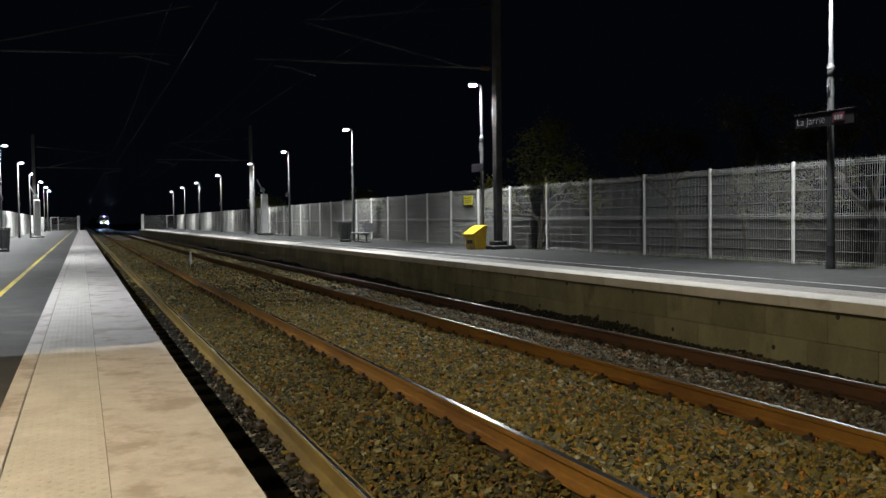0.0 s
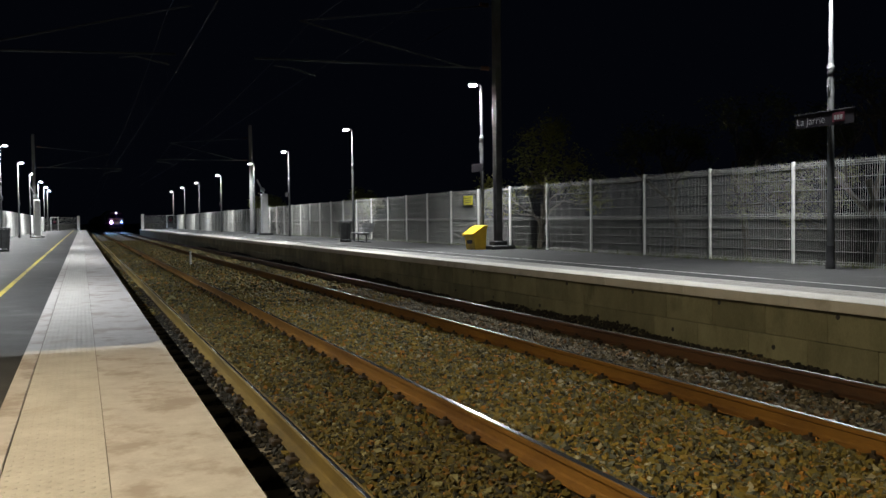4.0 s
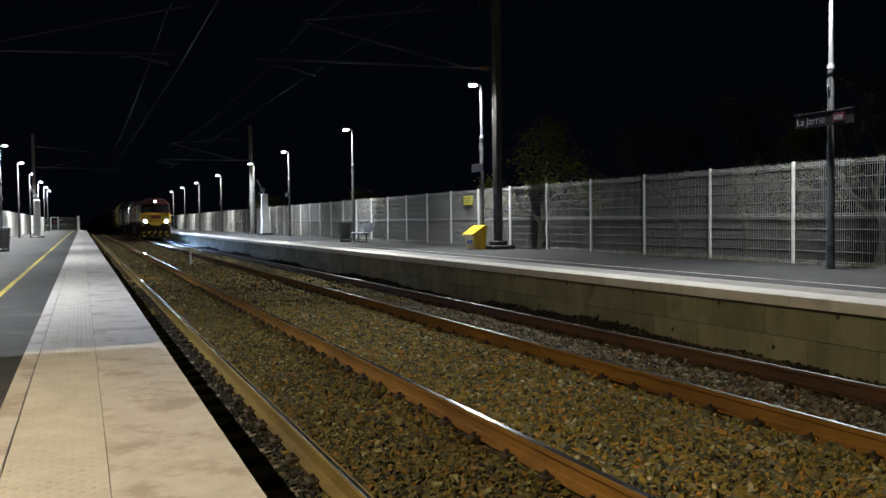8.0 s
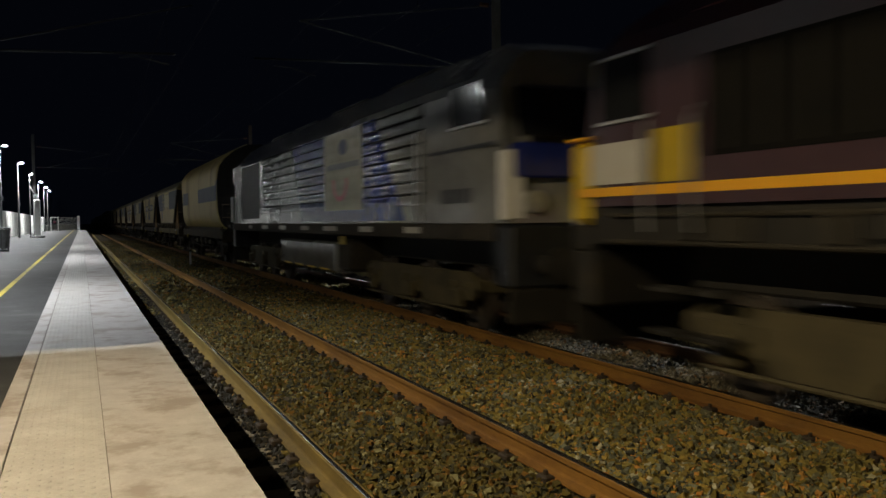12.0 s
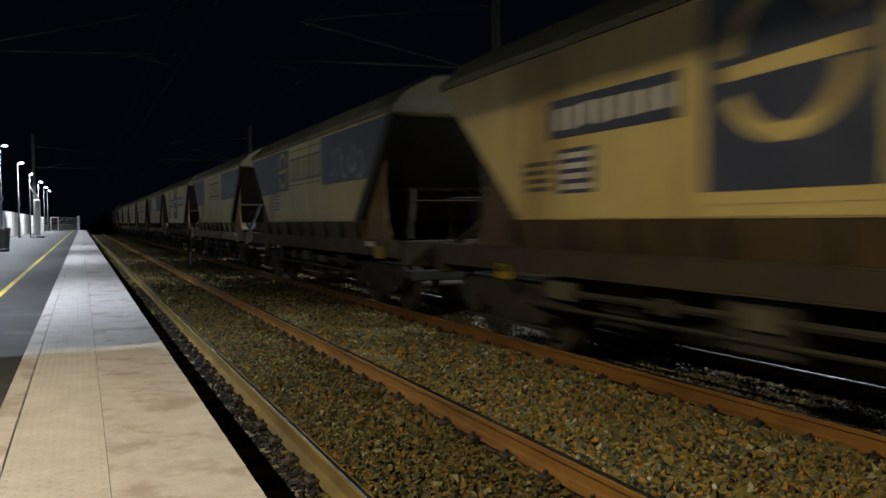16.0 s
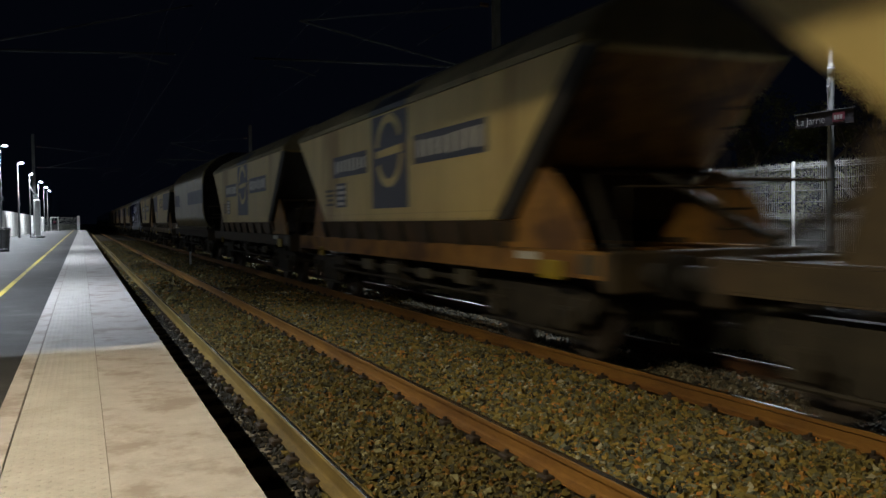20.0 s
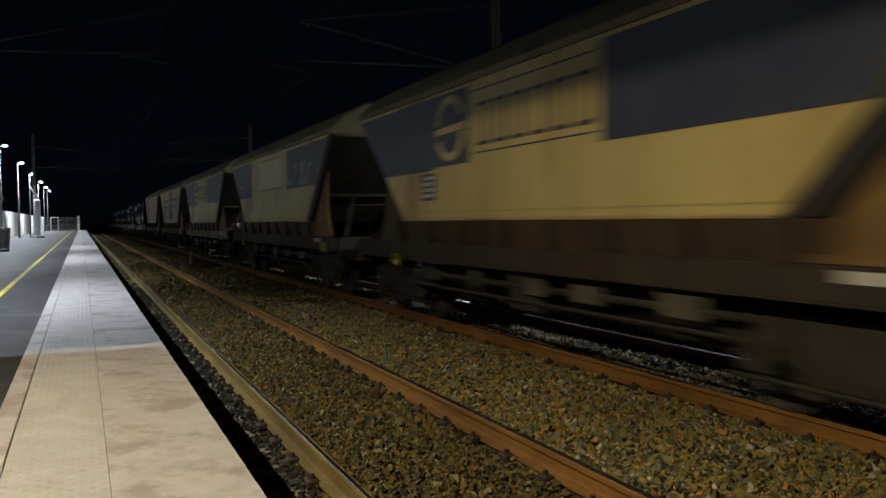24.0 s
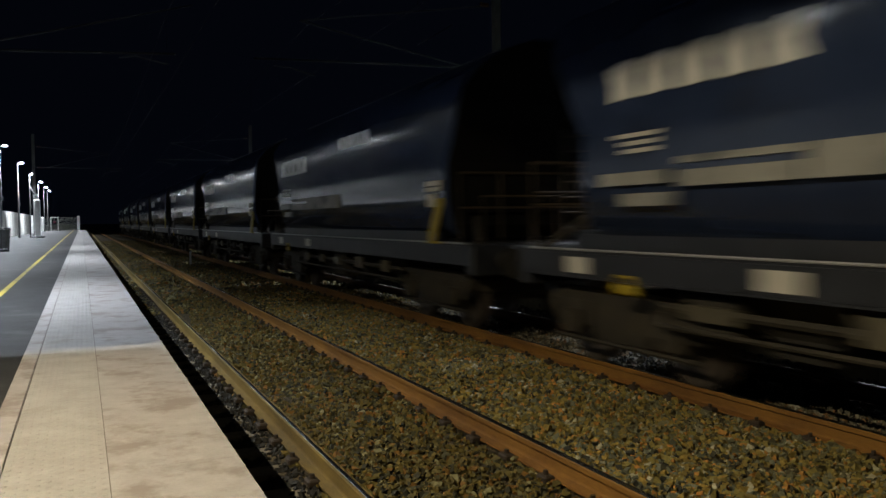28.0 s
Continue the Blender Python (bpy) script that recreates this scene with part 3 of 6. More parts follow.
# unseen shelter by the near platform lamps, roof placed to cut off white light
shelter = thing("unseen_shelter", "grey flat-roofed shelter on the near platform", "shelter", at=pose(-2.6, 8.28, HN))
part("roof", Mesh().bbox(-0.60, 1.25, -2.04, 1.95, 2.30, 2.42, 0.02), M_POLE, shelter)
for sx in (-0.5,):
    for sy in (-1.9, 1.7):
        part("post", Mesh().bbox(sx - 0.04, sx + 0.04, sy - 0.04, sy + 0.04, 0, 2.3, 0.006), M_POLE, shelter)
part("back_panel", Mesh().box(-0.52, -0.48, -1.85, 1.65, 0.2, 2.2), M_POLE, shelter)


# ---- station sign and notices on the lamp posts ----
def text_mesh(body, size, material, name):
    cu = bpy.data.curves.new(name, "FONT")
    cu.body, cu.size, cu.extrude, cu.offset = body, size, 0.002, -0.0022
    ob = bpy.data.objects.new(name, cu)
    scene.collection.objects.link(ob)
    bpy.context.view_layer.update()
    me = bpy.data.meshes.new_from_object(ob.evaluated_get(bpy.context.evaluated_depsgraph_get()))
    bpy.data.objects.remove(ob)
    me.materials.clear()
    me.materials.append(material)
    return me


M_LETTER = surface("sign_lettering", (0.11, 0.11, 0.115), (0.15, 0.15, 0.155), 0.5, bump=0)
sign = thing("station_sign", "dark station name board fixed along a lamp post, facing the tracks", "sign", at=pose(12.45, 12.43, HF + 2.585, 0, 0, -90))
part("board", Mesh().bbox(0.0, 1.34, -0.02, 0.02, 0.0, 0.26, 0.006), M_SIGN_DARK, sign)
part("top_lip", Mesh().box(-0.02, 1.36, -0.03, 0.03, 0.262, 0.275), M_POLE_DARK, sign)
part("name_lettering", text_mesh("La Jarrie", 0.20, M_LETTER, "name_lettering"), None, sign, "white lettering", at=pose(0.035, -0.0265, 0.06, 90, 0, 0))
part("operator_mark", Mesh().bbox(0.87, 1.14, -0.026, -0.021, 0.05, 0.22, 0.004), M_SIGN_RED, sign, "crimson operator mark")
for k in range(3):
    part("operator_bar", Mesh().box(0.91 + 0.065 * k, 0.96 + 0.065 * k, -0.030, -0.027, 0.09, 0.17), M_LETTER, sign)
for px in (0.70, 0.84):
    part("bracket", Mesh().bbox(px - 0.01, px + 0.01, 0.02, 0.09, 0.06, 0.2, 0.003), M_POLE, sign)

for x, y, base in ((12.1, 25.5, HF), (12.1, 53.8, HF), (12.1, 82.3, HF), (-4.45, 58.3, HN), (-4.45, 74.2, HN), (-4.45, 90.5, HN)):
    s = thing("platform_sign", "small dark name board on a lamp post", "sign", "small name boards", at=pose(x, y, base, 0, 0, -90 if x > 0 else 90))
    part("board", Mesh().bbox(-0.55, 0.30, -0.115, -0.09, 2.52, 2.78, 0.006), M_SIGN_DARK, s)
    for z in (2.55, 2.70):
        part("clamp", Mesh().bbox(-0.075, 0.075, -0.10, 0.075, z, z + 0.03, 0.004), M_BLACK, s)

notice = thing("fence_notice", "yellow warning notice fixed to the fence", "notice", at=pose(13.36, 29.0, 2.16))
part("board", Mesh().bbox(-0.012, 0.0, -0.02, 0.78, 0.0, 0.34, 0.003), M_SIGN_YELLOW, notice)
part("printed_text", Mesh().box(-0.014, -0.0125, 0.08, 0.70, 0.24, 0.27).box(-0.014, -0.0125, 0.08, 0.62, 0.16, 0.185).box(-0.014, -0.0125, 0.08, 0.66, 0.08, 0.105), M_BLACK, notice)

# ---- grit bin, benches, litter bins ----
grit = thing("grit_bin", "yellow plastic grit bin with a sloping lid", "grit bin", at=pose(11.78, 25.35, HF))
body_prof = [(-0.18, 0.0), (0.20, 0.0), (0.24, 0.70), (-0.24, 0.46)]
part("body", Mesh().loft([[(px * f, y, pz * g + 0.0) for px, pz in body_prof] for y, f, g in ((-0.36, 0.93, 0.98), (-0.33, 1, 1), (0.33, 1, 1), (0.36, 0.93, 0.98))]), M_BIN_YELLOW, grit)
part("lid", Mesh().loft([[(-0.30, y, 0.42), (0.25, y, 0.71), (0.25, y, 0.77), (0.10, y, 0.75), (-0.30, y, 0.49)] for y in (-0.39, 0.39)]), M_BIN_YELLOW, grit, "sloping yellow lid")
part("side_label", Mesh().box(-0.232, -0.215, -0.2, 0.2, 0.18, 0.30), M_BLACK, grit)


def bench(x, y, base, face):
    """A steel platform bench of perforated shells on a beam."""
    t = thing("bench", "grey perforated steel platform bench", "bench", "platform benches", at=pose(x, y, base, 0, 0, face))
    part("beam", Mesh().bbox(-0.9, 0.9, -0.03, 0.03, 0.34, 0.40, 0.008), M_POLE_DARK, t)
    for sx in (-0.6, 0.6):
        part("leg", Mesh().tube([(sx, 0, 0.36), (sx, 0.02, 0.02)], 0.03, 8).bbox(sx - 0.04, sx + 0.04, -0.25, 0.25, 0, 0.03, 0.006), M_POLE_DARK, t)
    for i in range(3):
        cx = -0.6 + 0.6 * i
        part("seat", Mesh().loft([[(cx - 0.27, yy, z), (cx + 0.27, yy, z), (cx + 0.27, yy, z + 0.015), (cx - 0.27, yy, z + 0.015)] for yy, z in ((-0.26, 0.40), (-0.22, 0.43), (0.1, 0.42), (0.2, 0.41))]), M_GALV, t)
        back = Mesh().loft([[(cx - 0.27, yy, z), (cx + 0.27, yy, z), (cx + 0.27, yy + 0.012, z), (cx - 0.27, yy + 0.012, z)] for yy, z in ((0.2, 0.46), (0.26, 0.62), (0.33, 0.84))])
        part("backrest", back, M_POLE, t)
        part("armrest", Mesh().tube([(cx + 0.29, -0.2, 0.42), (cx + 0.29, -0.2, 0.62), (cx + 0.29, 0.2, 0.64)], 0.014, 6), M_GALV, t)
    return t


def litter_bin(x, y, base):
    t = thing("litter_bin", "round slatted steel litter bin with a clear sack", "litter bin", "litter bins", at=pose(x, y, base))
    part("sack", Mesh().lathe([(0.12, 0.20), (0.5, 0.25), (0.86, 0.27)], "z", 14), M_POLE, t, "grey plastic sack", smooth=True)
    for k in range(12):
        a = 2 * math.pi * k / 12
        part("slat", Mesh().tube([(0.24 * math.cos(a), 0.24 * math.sin(a), 0.05), (0.31 * math.cos(a), 0.31 * math.sin(a), 0.9)], 0.016, 5), M_POLE if k % 3 else M_POLE_DARK, t)
    part("rim", Mesh().lathe([(0.88, 0.29), (0.90, 0.335), (0.94, 0.335), (0.95, 0.29)], "z", 20), M_POLE, t, smooth=True)
    part("foot", Mesh().lathe([(0, 0.26), (0.05, 0.26), (0.07, 0.2)], "z", 16), M_POLE_DARK, t)
    return t


bench(11.55, 36.9, HF, -90)
litter_bin(11.2, 38.3, HF)
bench(-3.55, 38.2, HN, 90)
litter_bin(-2.95, 38.6, HN)


# ---- overhead line ----
def mast(x, y, base, height, label, flange=0.11, foot=True, steel=M_MAST):
    """A steel H-section mast with a concrete foot."""
    t = thing("overhead_line_mast", label, "mast", "overhead line masts", at=pose(x, y, base))
    h = flange
    m = Mesh().box(-h, h, -h, -h + 0.018, 0, height).box(-h, h, h - 0.018, h, 0, height).box(-0.008, 0.008, -h + 0.018, h - 0.018, 0, height)
    part("column", m, steel, t)
    if foot:
        part("foot", Mesh().bbox(-0.42, 0.42, -0.42, 0.42, 0, 0.12, 0.02).bbox(-0.22, 0.22, -0.22, 0.22, 0.12, 0.26, 0.02), M_POLE_DARK, t, "dark concrete foot")
    return t


def cantilever(t, tip, root_top, root_low, low_tip, brace, steady, s):
    """Top tie, lower tube, brace and steady arm of one bracket, in the mast's space (x towards the track is s)."""
    part("top_tie", Mesh().tube([root_top, tip], 0.022, 8), M_ARM, t)
    part("lower_tube", Mesh().tube([root_low, low_tip], 0.030, 8), M_ARM, t)
    part("brace", Mesh().tube(brace, 0.024, 8), M_ARM, t)
    part("steady_arm", Mesh().tube(steady, 0.018, 8), M_MAST, t, "pale bent steady arm")
    for a in (root_top, root_low):
        for k in range(5):
            part("insulator", Mesh().lathe([(0, 0.03), (0.01, 0.075), (0.03, 0.075), (0.04, 0.03)], "x", 12, (a[0] + s * (0.12 + 0.06 * k), a[1], a[2])), M_INSUL, t)


mb = mast(12.42, 25.0, HF, 8.4, "grey steel overhead line mast on the far platform")
cantilever(mb, (-6.4, 0, 6.83), (-0.2, 0, 7.79), (-0.2, 0, 5.79), (-7.74, 0, 5.66), [(-6.4, 0, 6.83), (-1.17, 0, 5.80)], [(-7.17, 0, 5.48), (-6.68, 0, 5.45), (-5.96, 0, 5.25)], -1)
part("stay", Mesh().tube([(-2.7, 0, 6.38), (-1.54, 0, 7.07)], 0.014, 6), M_ARM, mb)
ma = mast(-4.9, 25.0, HN, 8.4, "grey steel overhead line mast on the near platform")
cantilever(ma, (7.89, 0, 7.12), (0.2, 0, 5.05), (0.2, 0, 5.45), (7.41, 0, 5.74), [(2.2, 0, 5.58), (5.6, 0, 6.50)], [(5.94, 0, 5.55), (6.37, 0, 5.62), (7.25, 0, 5.44)], 1)
for x, y, base in ((12.2, 67.4, HF), (-3.5, 78.0, HN)):
    m2 = mast(x, y, base, 8.4, "grey steel overhead line mast further along the platform", 0.11, True, M_MAST if x > 0 else M_MAST_DARK)
    s = -1 if x > 0 else 1
    reach = x - TRACK_B if x > 0 else 2.285 - x
    cantilever(m2, (s * reach, 0, 6.9), (s * 0.2, 0, 7.4), (s * 0.2, 0, 5.7), (s * (reach + 1.0), 0, 5.66), [(s * reach, 0, 6.9), (s * 1.0, 0, 5.7)], [(s * (reach + 0.9), 0, 5.48), (s * (reach + 0.3), 0, 5.45), (s * (reach - 0.4), 0, 5.25)], s)
for x, y, base in ((12.2, 62.3, HF), (-3.15, 74.0, HN)):
    w = thing("weight_cover", "tall white cover over the line's tension weights", "tension weight cover", "tension weight covers", at=pose(x, y, base))
    part("cover", Mesh().bbox(-0.22, 0.22, -0.22, 0.22, 0.12, 2.95, 0.03), M_WHITE, w)
    part("foot", Mesh().bbox(-0.5, 0.5, -0.5, 0.5, 0, 0.14, 0.03), M_POLE_DARK, w, "dark concrete foot")
    # near arm gets a dark colour, as it stands unlit
    part("pulley_arm", Mesh().tube([(0, 0, 2.95), (-0.1, 0.1, 3.2), (-0.45, 0.3, 4.0)], 0.05, 8), M_GALV if x > 0 else M_POLE_DARK, w)
    part("pulley", Mesh().lathe([(-0.04, 0.05), (-0.03, 0.16), (0.03, 0.16), (0.04, 0.05)], "y", 16, (-0.1, 0.1, 3.25)), M_GALV, w)

for x, off in ((2.285, 0.12), (TRACK_B, -0.1)):
    t = thing("overhead_line", "copper contact wire and catenary over a track", "overhead wire", "overhead wires")
    ys = [-25, 25, 67.4 if x > 4 else 78.0, 118, 170, 230, 300]
    part("contact_wire", Mesh().tube([(x + (off if i % 2 else -off), y, 5.80 if x > 4 else 5.62) for i, y in enumerate(ys)], 0.0045, 8), M_WIRE, t, "tarnished contact wire")
    cat = []
    for a, b in zip(ys, ys[1:]):
        for k in range(8):
            f = k / 8
            cat.append((x, a + (b - a) * f, 7.35 - 2.2 * f * (1 - f)))
    part("catenary_wire", Mesh().tube(cat, 0.0055, 5), M_WIRE, t)
    for k in range(30):
        y = -20 + 9 * k
        a, b = [(p, q) for p, q in zip(ys, ys[1:]) if p <= y <= q][0]
        f = (y - a) / (b - a)
        part("dropper", Mesh().tube([(x, y, 5.62 if x < 4 else 5.8), (x, y, 7.35 - 2.2 * f * (1 - f))], 0.004, 4), M_WIRE, t)

marker = thing("track_marker", "short white marker post between the tracks", "marker post", at=pose(4.25, 38.0, -0.25))
part("post", Mesh().bbox(-0.04, 0.04, -0.02, 0.02, 0, 0.62, 0.006), M_WHITE, marker)
part("cap", Mesh().bbox(-0.05, 0.05, -0.03, 0.03, 0.62, 0.66, 0.006), M_POLE, marker)


# ---- trees, shrubs and grass behind the far fence ----
def leaf_cloud(rng, centres, count, size):
    """Many small bent leaves scattered about clump centres (x, y, z, radius)."""
    m = Mesh()
    for _ in range(count):
        cx, cy, cz, r = centres[rng.randrange(len(centres))]
        d = Vector((rng.gauss(0, 1), rng.gauss(0, 1), rng.gauss(0, 0.8)))
        d = d.normalized() * r * rng.random() ** 0.5
        p = Vector((cx, cy, cz)) + d
        a = Vector((rng.gauss(0, 1), rng.gauss(0, 1), rng.gauss(0, 0.6))).normalized()
        b = a.orthogonal().normalized()
        s = size * rng.uniform(0.6, 1.4)
        n = a.cross(b) * s * 0.25
        m.add([p - a * s, p + b * s * 0.5 + n, p + a * s, p - b * s * 0.5 + n], [(0, 1, 2), (0, 2, 3)])
    return m


def branches(m, rng, p, d, length, r, depth, tips):
    q = p + d * length
    mid = p + d * length * 0.5 + Vector((rng.gauss(0, 1), rng.gauss(0, 1), rng.gauss(0, 1))) * length * 0.06
    m.tube([p, mid, q], r, 6 if depth > 1 else 4, r * 0.62)
    if depth == 0:
        tips.append(q)
        return
    for _ in range(3 if depth > 1 else 4):
        nd = (d + Vector((rng.gauss(0, 0.55), rng.gauss(0, 0.55), rng.gauss(0.1, 0.4)))).normalized()
        branches(m, rng, p + (q - p) * rng.uniform(0.55, 1.0), nd, length * rng.uniform(0.55, 0.8), r * 0.55, depth - 1, tips)


def tree(x, y, z, height, leaves, material, label, seed, leafy=0.55, size=0.07):
    rng = random.Random(seed)
    t = thing("tree", label, "tree", "trees behind the fence", at=pose(x, y, z))
    wood, tips = Mesh(), []
    branches(wood, rng, Vector((0, 0, 0)), Vector((rng.gauss(0, 0.08), rng.gauss(0, 0.08), 1)).normalized(), height * 0.38, height * 0.022, 4 if leaves else 4, tips)
    part("trunk", wood, M_BARK, t, "dark branching wood")
    if leaves:
        part("crown", leaf_cloud(rng, [(*p, leafy * rng.uniform(0.6, 1.3)) for p in tips], leaves, size), material, t, "sparse dull foliage")
    return t


tree(17.3, 30.5, -0.7, 6.6, 3600, M_LEAF_AUTUMN, "small tree with yellowing leaves behind the fence", 3)
tree(26.4, 34.2, -0.7, 8.4, 5200, M_LEAF, "dark leafy tree behind the fence", 5)
tree(26.8, 29.4, -0.7, 9.0, 5200, M_LEAF, "dark leafy tree behind the fence", 8)
tree(26.2, 24.4, -0.7, 8.2, 5200, M_LEAF, "dark leafy tree behind the fence", 13)
tree(26.6, 20.4, -0.7, 9.2, 5200, M_LEAF, "dark leafy tree behind the fence", 21)
tree(22.6, 19.4, -0.7, 9.0, 0, M_LEAF, "bare thin tree behind the fence", 34)
tree(18.3, 86.0, -0.7, 5.6, 2600, M_LEAF, "dark leafy tree behind the fence", 40, size=0.11)
tree(21.0, 66.0, -0.7, 5.5, 1500, M_LEAF, "dark leafy tree behind the fence", 41, size=0.11)

hedge_rng = random.Random(7)
clumps = [(hedge_rng.uniform(14.1, 15.2), hedge_rng.uniform(9, 75), hedge_rng.uniform(-0.5, 0.0), hedge_rng.uniform(0.25, 0.55)) for _ in range(70)]
tagged(part("undergrowth", leaf_cloud(hedge_rng, clumps, 7000, 0.06), M_LEAF), "dark tangled undergrowth behind the fence", "undergrowth", kind="stuff")
blades = Mesh()
for _ in range(5200):
    x, y = hedge_rng.uniform(12.95, 13.75), 8 + 50 * hedge_rng.random() ** 1.5
    if hedge_rng.random() > 0.35 + 0.65 * math.sin(y * 0.7 + math.sin(y * 2.1)) ** 2:
        continue
    h, a = hedge_rng.uniform(0.05, 0.2), hedge_rng.uniform(0, 6.28)
    dx, dy = math.cos(a) * 0.012, math.sin(a) * 0.012
    blades.add([(x - dx, y - dy, HF - 0.07), (x + dx, y + dy, HF - 0.07), (x + hedge_rng.gauss(0, 0.05), y + hedge_rng.gauss(0, 0.05), HF - 0.06 + h)], [(0, 1, 2)])
tagged(part("grass_tufts", blades, M_GRASS), "short grass tufts along the foot of the fence", "grass", kind="stuff")


# ---- the freight train ----
M_MAROON = surface("maroon_loco_paint", (0.036, 0.016, 0.019), (0.058, 0.025, 0.029), 0.38, scale=3, bump=0.04, stain=(0.05, 0.03, 0.025), stain_at=0.62)
M_GOLD = surface("golden_yellow_paint", (0.40, 0.28, 0.008), (0.52, 0.37, 0.014), 0.36, scale=3, bump=0.04, stain=(0.36, 0.22, 0.04), stain_at=0.62)
M_NOSE = surface("warning_yellow_paint", (0.58, 0.39, 0.008), (0.70, 0.48, 0.012), 0.42, scale=3, bump=0.04, stain=(0.35, 0.22, 0.03), stain_at=0.64)
M_STRIPE = surface("orange_yellow_stripe", (0.75, 0.36, 0.01), (0.85, 0.43, 0.015), 0.4, bump=0.02)
M_RED = surface("red_emblem", (0.36, 0.03, 0.015), (0.46, 0.05, 0.02), 0.4, bump=0.02)
M_DULLRED = surface("dull_red_line", (0.10, 0.016, 0.012), (0.15, 0.024, 0.018), 0.6, bump=0.02)
# grille black, also painted where shade falls in louvre gaps and on wagon ends
M_VOID = surface("shade_and_grille_black", (0.004, 0.004, 0.004), (0.009, 0.008, 0.007), 0.9, bump=0.05, spec=0.12)
M_UNDER = surface("grimy_underframe", (0.007, 0.0065, 0.005), (0.024, 0.020, 0.014), 0.75, scale=3, fine=40, bump=0.4, stain=(0.034, 0.025, 0.014), stain_at=0.6)
M_BOGIE = surface("dusty_bogie", (0.012, 0.010, 0.006), (0.045, 0.036, 0.022), 0.8, scale=4, fine=40, bump=0.4, stain=(0.018, 0.015, 0.012), stain_at=0.6)
M_WHEEL = surface("steel_wheel", (0.05, 0.04, 0.032), (0.11, 0.09, 0.07), 0.6, metal=0.5, bump=0.1)
M_GLASS = surface("dark_window_glass", (0.010, 0.011, 0.012), (0.016, 0.017, 0.019), 0.06, bump=0.0)
M_SILVER = surface("silver_grey_paint", (0.22, 0.225, 0.22), (0.32, 0.325, 0.32), 0.13, metal=0.3, scale=3, bump=0.03, stain=(0.24, 0.23, 0.20), stain_at=0.62)
M_BLUE = surface("deep_blue_paint", (0.012, 0.022, 0.16), (0.02, 0.035, 0.22), 0.13, scale=3, bump=0.03)
M_CREAM = surface("weathered_cream_paint", (0.38, 0.288, 0.092), (0.54, 0.425, 0.16), 0.5, scale=1.2, fine=24, bump=0.08, stain=(0.28, 0.19, 0.055), stain_at=0.52, streak=(1, 1.6, 0.3), rand=0.18)
M_FIELD = surface("repainted_cream_field", (0.46, 0.39, 0.17), (0.60, 0.52, 0.26), 0.42, scale=2, fine=30, bump=0.04, stain=(0.36, 0.28, 0.11), stain_at=0.56)
M_ROOF = surface("dusty_wagon_roof", (0.15, 0.128, 0.066), (0.25, 0.215, 0.115), 0.75, scale=2, bump=0.1, stain=(0.075, 0.058, 0.033), stain_at=0.58)
M_GREYHULL = surface("clean_grey_paint", (0.23, 0.25, 0.29), (0.32, 0.345, 0.395), 0.2, scale=2, bump=0.05, stain=(0.20, 0.203, 0.21), stain_at=0.62)
M_GREYFRAME = surface("grey_frame_paint", (0.20, 0.21, 0.235), (0.31, 0.325, 0.36), 0.5, scale=3, bump=0.1, stain=(0.09, 0.09, 0.09), stain_at=0.56)
M_DUST = surface("tan_road_dust", (0.042, 0.034, 0.016), (0.105, 0.086, 0.042), 0.8, scale=2.5, fine=30, bump=0.3, stain=(0.035, 0.029, 0.016), stain_at=0.54)
# dark brown that paints the shade on the hoppers' ends
M_END_SHADE = surface("sooty_end_sheet", (0.010, 0.009, 0.006), (0.034, 0.027, 0.017), 0.75, scale=1.5, fine=24, bump=0.15, stain=(0.05, 0.035, 0.018), stain_at=0.6)
M_SKIRT = surface("rust_brown_skirt", (0.034, 0.021, 0.008), (0.105, 0.061, 0.019), 0.7, scale=1.4, fine=30, bump=0.25, stain=(0.04, 0.024, 0.011), stain_at=0.54, rand=0.4)
M_OLIVEHULL = surface("olive_grey_gloss_paint", (0.110, 0.086, 0.034), (0.165, 0.132, 0.055), 0.33, spec=0.22, scale=2, fine=30, bump=0.04, stain=(0.05, 0.044, 0.031), stain_at=0.56)
M_NAVY = surface("faded_navy_panel", (0.020, 0.025, 0.046), (0.040, 0.047, 0.076), 0.5, scale=2, bump=0.04, stain=(0.065, 0.060, 0.05), stain_at=0.60)
M_ROYAL = surface("royal_blue_panel", (0.005, 0.020, 0.20), (0.008, 0.028, 0.27), 0.12, scale=2, bump=0.03)
M_RUSTY = surface("rusty_brown_steel", (0.022, 0.016, 0.008), (0.066, 0.046, 0.021), 0.75, scale=2.2, fine=30, bump=0.3, stain=(0.06, 0.03, 0.011), stain_at=0.56, rand=0.35)
M_OCHRE = surface("orange_end_plate", (0.15, 0.072, 0.012), (0.33, 0.165, 0.030), 0.7, scale=2.5, fine=30, bump=0.2, stain=(0.09, 0.042, 0.014), stain_at=0.5, rand=0.2)
M_ENDPLATE = surface("brown_end_plate", (0.14, 0.075, 0.018), (0.29, 0.16, 0.042), 0.7, scale=1.8, fine=26, bump=0.2, stain=(0.08, 0.042, 0.014), stain_at=0.54, rand=0.3)
M_TAN = surface("dirty_tan_paint", (0.13, 0.098, 0.040), (0.25, 0.19, 0.082), 0.65, scale=2.2, fine=26, bump=0.15, stain=(0.08, 0.052, 0.02), stain_at=0.52, rand=0.15)
M_DARKHULL = surface("blue_black_gloss_paint", (0.016, 0.025, 0.056), (0.027, 0.040, 0.084), 0.14, scale=2, fine=40, bump=0.03, stain=(0.020, 0.021, 0.026), stain_at=0.6)
M_IVORY = surface("yellowed_ivory_paint", (0.36, 0.33, 0.20), (0.48, 0.44, 0.28), 0.2, scale=3, bump=0.03)
